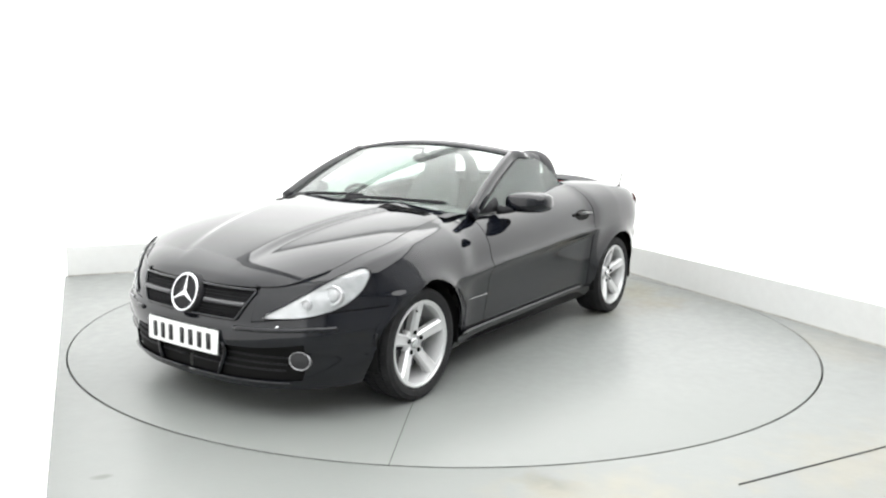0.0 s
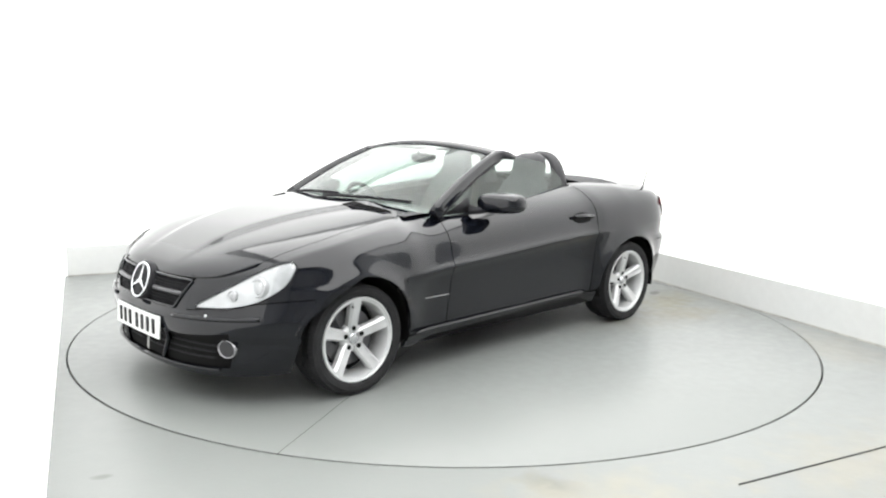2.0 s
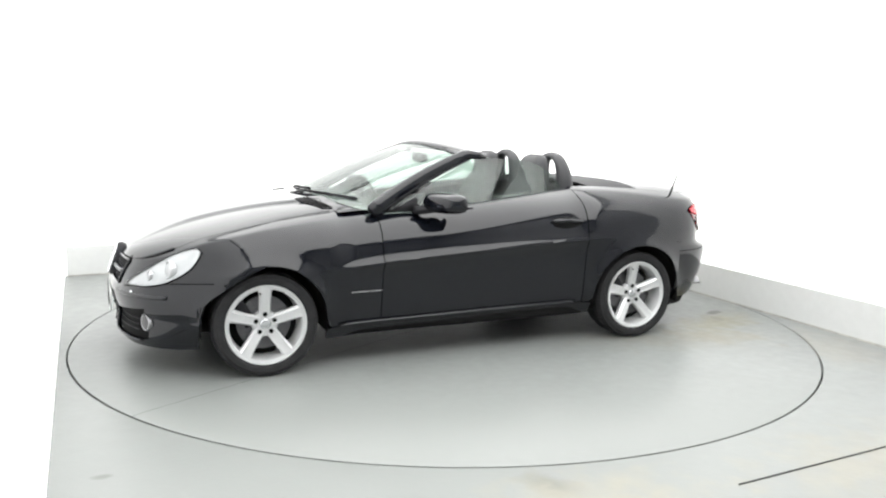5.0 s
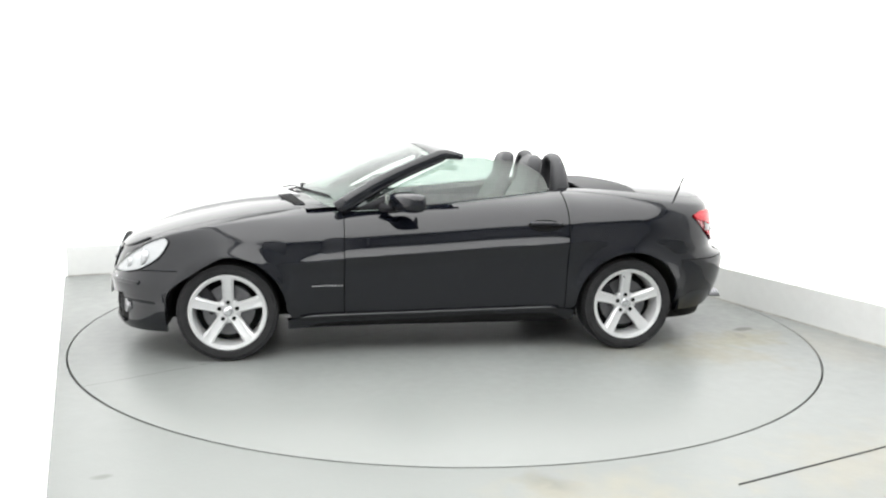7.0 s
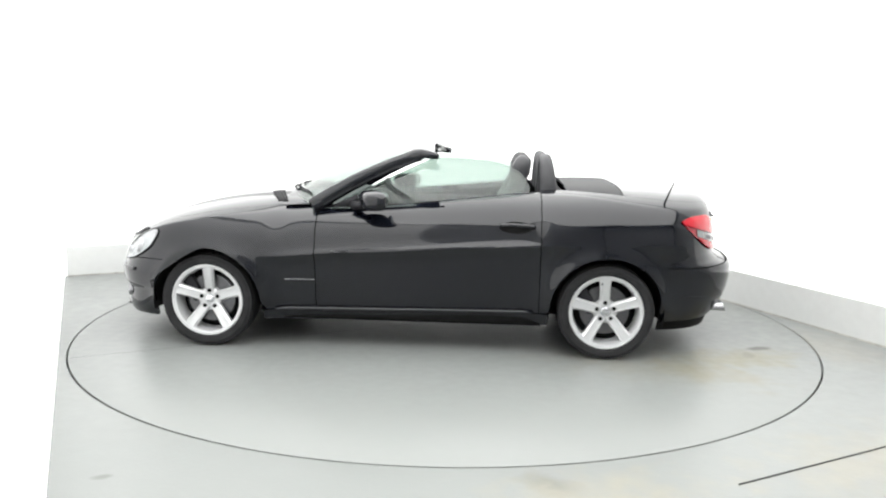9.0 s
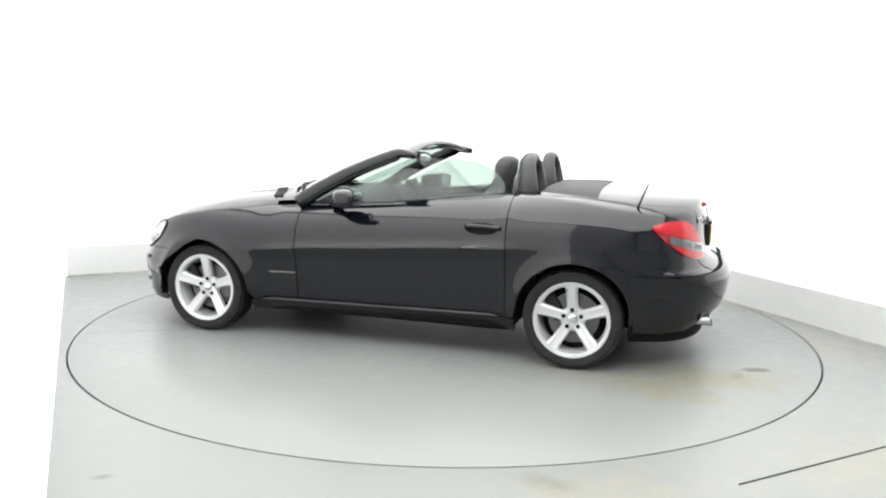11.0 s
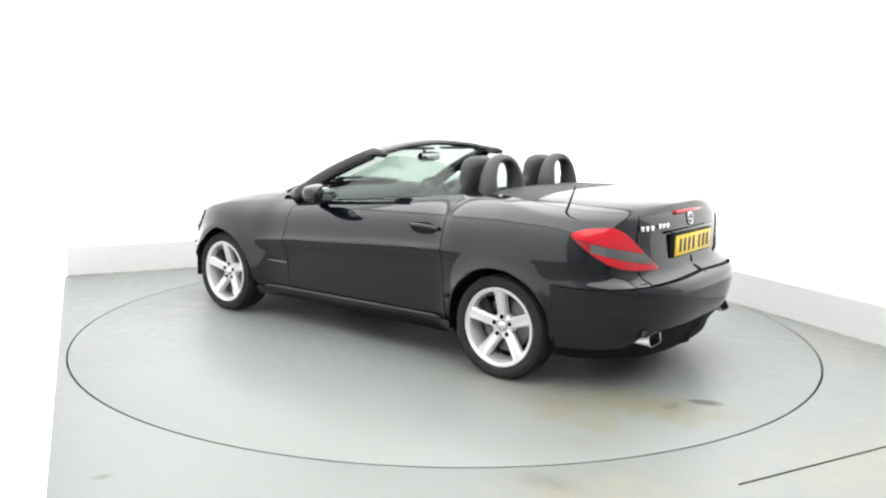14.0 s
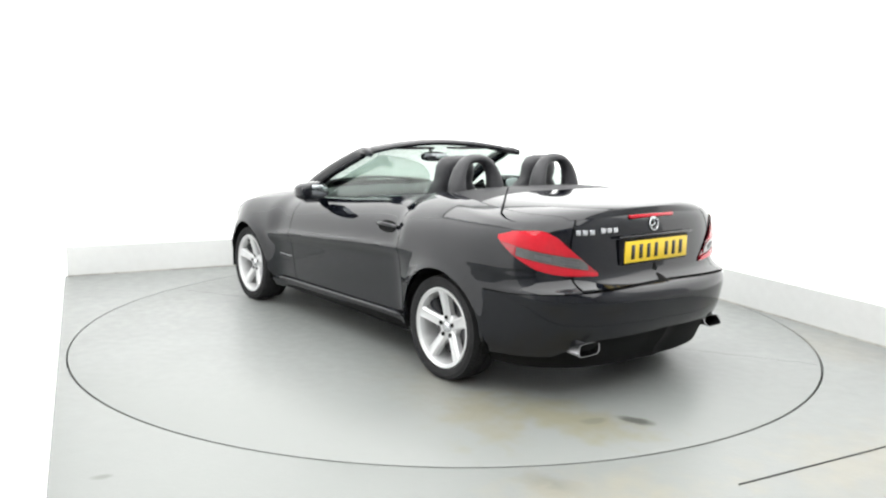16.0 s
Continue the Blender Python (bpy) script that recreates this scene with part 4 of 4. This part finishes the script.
def build_doors(car):
    # side glass, cut off by the pillar in front and rounded behind
    def bottom(x):
        return belt_z(q_of(x)) + 0.004

    def upper(x):
        pillar = 0.885 + (0.47 - x) * 0.475
        arc = curve(-x, [(0.10, 1.166), (0.2, 1.176), (0.35, 1.172), (0.5, 1.158), (0.62, 1.128), (0.70, 1.08), (0.755, 1.0)])
        return min(pillar, arc)

    xs = span(0.40, -0.75, 40)
    vs = []
    for x in xs:
        z0, z1 = bottom(x), max(upper(x), bottom(x) + 0.002)
        for j in range(8):
            z = z0 + (z1 - z0) * j / 7
            y = flank(q_of(x), belt_z(q_of(x))).y - 0.03 - 0.42 * (z - z0) - 0.12 * (z - z0) ** 2
            vs.append((x, y, z))
    for g in mirrored("side_window", (vs, grid_faces(40, 8)), M_GLASS, car, 0.004, "raised frameless side window glass"):
        g.visible_shadow = False
    # seal along the waist
    seal = tube([(x, flank(q_of(x), belt_z(q_of(x))).y - 0.022, bottom(x) + 0.002) for x in span(0.43, -0.78, 30)], 0.007, 0.006, 6)
    mirrored("waist_seal", seal, M_TRIM, car)
    # mirrors
    for s in (1, -1):
        v, f = ball((0, 0, 0), (1, 1, 1), 24, 14)
        vv = []
        for p in v:
            # squared-off shell, lower at its outer end and swept back
            a, b, c = [math.copysign(abs(k) ** 0.72, k) for k in p]
            b *= s
            k = 1 - 0.16 * max(0, a) - 0.10 * max(0, b)
            vv.append((0.185 + 0.075 * a - 0.042 * b, (0.892 + 0.122 * b) * s, 0.930 + 0.062 * c * k))
        mir = part("door_mirror", (vv, f), M_PAINT, car, "black door mirror housing")
        v, f = ball((0.112, 0.888 * s, 0.928), (0.012, 0.095, 0.046), 24, 8)
        part("mirror_pane", (v, f), M_MIRROR, mir)
        part("mirror_foot", tube([(0.32, 0.752 * s, 0.885), (0.28, 0.79 * s, 0.885), (0.20, 0.84 * s, 0.892)], [0.035, 0.03, 0.03], [0.028, 0.022, 0.018], 12), M_TRIM, mir)
        ind = tube([(0.238 - 0.014 * i, (0.858 + 0.022 * i) * s, 0.927) for i in range(6)], 0.028, 0.006, 8)
        part("mirror_indicator", ind, M_SMOKE, mir)
        # black corner plate before the side window
        vs = [(0.475, 0.738 * s, 0.872), (0.30, 0.757 * s, 0.875), (0.30, 0.735 * s, 0.955)]
        vs = vs + [(x, y - 0.02 * s, z) for x, y, z in vs]
        part("corner_plate", (vs, [(0, 1, 2), (5, 4, 3), (0, 3, 4, 1), (1, 4, 5, 2), (2, 5, 3, 0)]), M_TRIM, car)
    # handles over flat dark patches painted for the shade in their cups
    def skin(x, z, off):
        return flank_out(q_of(x), z, off)

    cup = []
    for i in range(14):
        t = -1 + 2 * i / 13
        h = 0.034 * math.sqrt(max(0.02, 1 - t * t))
        for j in range(6):
            cup.append(skin(-0.665 + 0.10 * t, 0.782 + h * (-1 + 2 * j / 5), 0.0025))
    cups = mirrored("handle_cup_shade", (cup, [f[::-1] for f in grid_faces(14, 6)]), M_DARK, car)
    bar = tube([skin(-0.57 - 0.21 * i / 9, 0.790 - 0.002 * i / 9, 0.006 + 0.026 * math.sin(math.pi * min(1, (0.15 + i / 9)) * 0.95)) for i in range(10)], 0.010, 0.013, 10)
    mirrored("door_handle", bar, M_PAINT, car)
    # thin bright script strip on the wing, as plain bars
    bm = bmesh.new()
    for s in (1, -1):
        bm = bmesh.new()
        for i in range(10):
            p = skin(0.735 - 0.0185 * (i + 0.5), 0.432, 0.002)
            box(bm, (p.x, p.y * s, p.z), (0.014, 0.005, 0.007))
        part("wing_script", bm, M_EXH, car)
    # sill blade
    d = tube([flank_out(q_of(x), sill_z(x) + 0.006, 0.012) for x in span(0.80, -0.78, 30)], [0.004] + [0.011] * 28 + [0.004], [0.005] + [0.014] * 28 + [0.005], 8)
    mirrored("sill_blade", d, M_PAINT, car)
    # aerial
    part("aerial", tube([(-1.512, 0.742, 0.87), (-1.59, 0.75, 1.074)], [0.0075, 0.0045], None, 6), M_TRIM, car)


def build_rear(car):
    # plate recess and plate
    bm = bmesh.new()
    box(bm, (-1.926, 0, 0.748), (0.03, 0.545, 0.13), None, 0.005)
    rec = part("plate_recess", bm, M_TRIM, car)
    bm = bmesh.new()
    box(bm, (-1.944, 0, 0.748), (0.008, 0.52, 0.112), None, 0.003)
    pl = part("rear_plate", bm, M_YELLPL, car, "yellow number plate")
    for y in (0.2, 0.137, 0.074, 0.011, -0.075, -0.138, -0.2):
        bm = bmesh.new()
        box(bm, (-1.9485, y, 0.748), (0.003, 0.027, 0.074))
        part("plate_bar", bm, M_INK, pl)
    bm = bmesh.new()
    box(bm, (-1.938, 0, 0.826), (0.025, 0.60, 0.014), None, 0.005)
    part("boot_grip", bm, M_PAINT, car)
    # badge and model script as plain shapes
    c = Vector((-1.917, 0, 0.880))
    part("boot_badge", ring(c, 0.034, 0.0042, 8, 28, 6), M_CHROME, car, "small round chrome badge")
    for k in range(3):
        a = radians(90 + 120 * k)
        part("boot_badge_bar", tube([c, c + Vector((0, math.cos(a), math.sin(a))) * 0.033], [0.006, 0.0015], [0.005, 0.0015], 6), M_CHROME, car)
    bm = bmesh.new()
    for q in (2.655, 2.69, 2.728, 2.785, 2.815, 2.845):
        p = flank_out(q, 0.858 if q < 2.75 else 0.862, 0.004)
        box(bm, p, (0.006, 0.030, 0.026), Matrix.Rotation(-0.5 * (2.95 - q), 4, "Z"), 0.002)
    part("boot_script", bm, M_CHROME, car)
    # exhaust tips: a flat sleeve with a bright rolled mouth
    for s in (1, -1):
        loop = []
        for k in range(24):
            a = 2 * math.pi * k / 24
            c, w = math.cos(a), math.sin(a)
            loop.append((0.078 * math.copysign(abs(c) ** 0.45, c), 0.030 * math.copysign(abs(w) ** 0.45, w)))
        vs = []
        for x, k in ((-1.81, 0.9), (-1.95, 0.98), (-1.968, 1.0), (-1.968, 0.88), (-1.90, 0.84)):
            vs += [(x + 0.35 * q, s * (0.525 - 0.4 * q + p * k), 0.292 + q * k) for p, q in loop]
        fs = [(r * 24 + i, r * 24 + (i + 1) % 24, (r + 1) * 24 + (i + 1) % 24, (r + 1) * 24 + i) for r in range(4) for i in range(24)]
        ex = part("exhaust_tip", weld((vs, fs)), M_EXH, car, "flat chrome exhaust tip")
        sharp(ex, 40)
        # near-black block that paints the shade inside the mouth
        bm = bmesh.new()
        box(bm, (-1.895, s * 0.525, 0.292), (0.01, 0.115, 0.040), None, 0.004)
        part("exhaust_mouth_shade", bm, M_DARK, ex)
    # dark diffuser below the bumper
    vs = []
    for y in span(-0.5, 0.5, 21):
        for x, z in ((-1.60, 0.215), (-1.82, 0.235), (-1.88 + 0.2 * y * y, 0.275), (-1.985 + 0.3 * y * y, 0.338)):
            vs.append((x, y, z))
    panel("diffuser", (vs, grid_faces(21, 4)), M_TRIM, car, 0.015)
    bm = bmesh.new()
    box(bm, (-1.70, 0, 0.255), (0.30, 0.70, 0.10), None, 0.03)
    part("silencer", bm, M_STEEL, car)


def build_cabin(car):
    # dashboard
    prof = [(0.82, 0.90), (0.62, 0.915), (0.50, 0.912), (0.42, 0.895), (0.36, 0.85), (0.38, 0.74), (0.46, 0.60), (0.50, 0.45)]
    vs = []
    for y in span(-0.69, 0.69, 21):
        hood = 0.035 * math.exp(-((y + 0.35) / 0.17) ** 2)
        for i, (x, z) in enumerate(prof):
            vs.append((x - 0.06 * (y / 0.7) ** 2, y, z - 0.03 * (y / 0.7) ** 2 + (hood if 2 <= i <= 4 else 0)))
    part("dashboard", (vs, grid_faces(21, len(prof))), M_LEATHER, car)
    # steering wheel on the right
    st = ring(Vector((0.20, -0.36, 0.80)), 0.185, 0.016, 24, 40, 8)
    wh = part("steering_wheel", st, M_LEATHER, car)
    bm = bmesh.new()
    box(bm, (0.215, -0.36, 0.80), (0.05, 0.14, 0.12), Matrix.Rotation(radians(24), 4, "Y"), 0.02)
    box(bm, (0.205, -0.36, 0.80), (0.02, 0.35, 0.035), Matrix.Rotation(radians(24), 4, "Y"), 0.006)
    box(bm, (0.31, -0.36, 0.77), (0.20, 0.06, 0.06), Matrix.Rotation(radians(24), 4, "Y"), 0.01)
    part("steering_hub", bm, M_TRIM, wh)
    # seats
    for s in (1, -1):
        yc = 0.36 * s
        secs = [(-0.40, 0.36, 0.05, 0.21), (-0.45, 0.50, 0.07, 0.23), (-0.54, 0.70, 0.075, 0.245), (-0.62, 0.88, 0.07, 0.225), (-0.665, 0.99, 0.06, 0.18), (-0.68, 1.03, 0.05, 0.14),
                (-0.695, 1.08, 0.058, 0.135), (-0.70, 1.13, 0.06, 0.13), (-0.71, 1.17, 0.05, 0.11), (-0.715, 1.192, 0.02, 0.06)]
        vs = []
        n = 20
        for x, z, hx, hy in secs:
            for i in range(n):
                a = 2 * math.pi * i / n
                cx, sx = math.cos(a), math.sin(a)
                vs.append((x + hx * math.copysign(abs(cx) ** 0.7, cx) + 0.02 * sx * sx, yc + hy * math.copysign(abs(sx) ** 0.6, sx), z))
        fs = [(k * n + i, k * n + (i + 1) % n, (k + 1) * n + (i + 1) % n, (k + 1) * n + i) for k in range(len(secs) - 1) for i in range(n)]
        fs += [tuple(range(n))[::-1], tuple(range((len(secs) - 1) * n, len(secs) * n))]
        seat = part("seat", (vs, fs), M_LEATHER, car, "black leather bucket seat")
        bm = bmesh.new()
        box(bm, (-0.05, yc, 0.40), (0.56, 0.46, 0.16), None, 0.05)
        part("seat_cushion", bm, M_LEATHER, seat)
        # roll hoop behind the seat: padded arch, thick at its feet
        vs, n, k = [], 25, 14
        for i in range(n):
            a = math.pi * i / (n - 1)
            c, w = math.cos(a), math.sin(a)
            foot = 1 - w
            p = Vector((-0.862, 0.335 * s + 0.150 * math.copysign(abs(c) ** 0.8, c), 0.955 + 0.225 * abs(w) ** 0.8))
            e = Vector((0, c, w))
            for m in range(k):
                b = 2 * math.pi * m / k
                vs.append(p + e * ((0.027 + 0.030 * foot) * math.cos(b)) + Vector(((0.038 + 0.028 * foot) * math.sin(b) + 0.012 * w, 0, 0)))
        fs = [(i * k + m, i * k + (m + 1) % k, (i + 1) * k + (m + 1) % k, (i + 1) * k + m) for i in range(n - 1) for m in range(k)]
        part("roll_hoop", weld((vs, fs)), M_LEATHER, car, "padded black roll-over hoop")
    # rear bulkhead, side trims, tunnel
    bm = bmesh.new()
    box(bm, (-0.93, 0, 0.68), (0.10, 1.36, 0.58), None, 0.02)
    part("bulkhead", bm, M_TRIM, car)
    for s in (1, -1):
        bm = bmesh.new()
        box(bm, (-0.12, 0.70 * s, 0.62), (1.30, 0.05, 0.44), None, 0.02)
        box(bm, (-0.2, 0.655 * s, 0.66), (0.6, 0.07, 0.07), None, 0.02)
        part("door_trim", bm, M_LEATHER, car)
    bm = bmesh.new()
    box(bm, (-0.15, 0, 0.42), (1.2, 0.22, 0.26), None, 0.03)
    part("centre_tunnel", bm, M_TRIM, car)
    bm = bmesh.new()
    box(bm, (0.0, 0, 0.28), (1.7, 1.4, 0.06))
    part("cabin_floor", bm, M_DARK, car)
    # interior mirror
    v, f = ball((0.0, 0.0, 1.155), (0.022, 0.115, 0.034), 24, 10)
    im = part("interior_mirror", (v, f), M_TRIM, car)
    part("mirror_stalk", tube([(0.02, 0, 1.165), (0.045, 0, 1.20), (0.05, 0, 1.222)], 0.010, n=8), M_TRIM, im)
    bm = bmesh.new()
    box(bm, (-0.022, 0, 1.155), (0.006, 0.2, 0.05), None, 0.002)
    part("mirror_pane", bm, M_MIRROR, im)


def build_car():
    car = tagged(new("car"), "black two-seat convertible with its roof down on a turntable", "car")
    build_body(car)
    build_wheels(car)
    build_lights(car)
    build_front(car)
    build_screen(car)
    build_doors(car)
    build_rear(car)
    build_cabin(car)
    return car


# ---------------------------------------------------------------- build and move
build_room()
table = build_turntable()
car = build_car()

OFF = (0.198, -0.034)      # the car's mid-wheelbase on the turntable


def turn(t):
    """Heading of the turntable in degrees: a soft start, then a steady turn."""
    return curve(t, [(0, 235.45), (0.5, 233.8), (1, 231.0), (1.5, 227.6), (2, 224.05)]) if t < 2 else 224.05 - 6.83 * (t - 2)


def motions():
    rows_t, rows_c = [], []
    for i in range(33):
        t = i * 0.5
        a = turn(t)
        c, s = math.cos(radians(a)), math.sin(radians(a))
        rows_t.append((t, pose(0, 0, 0, 0, 0, a)))
        rows_c.append((t, pose(c * OFF[0] - s * OFF[1], s * OFF[0] + c * OFF[1], 0, 0, 0, a)))
    walk(table, rows_t)
    walk(car, rows_c)


motions()
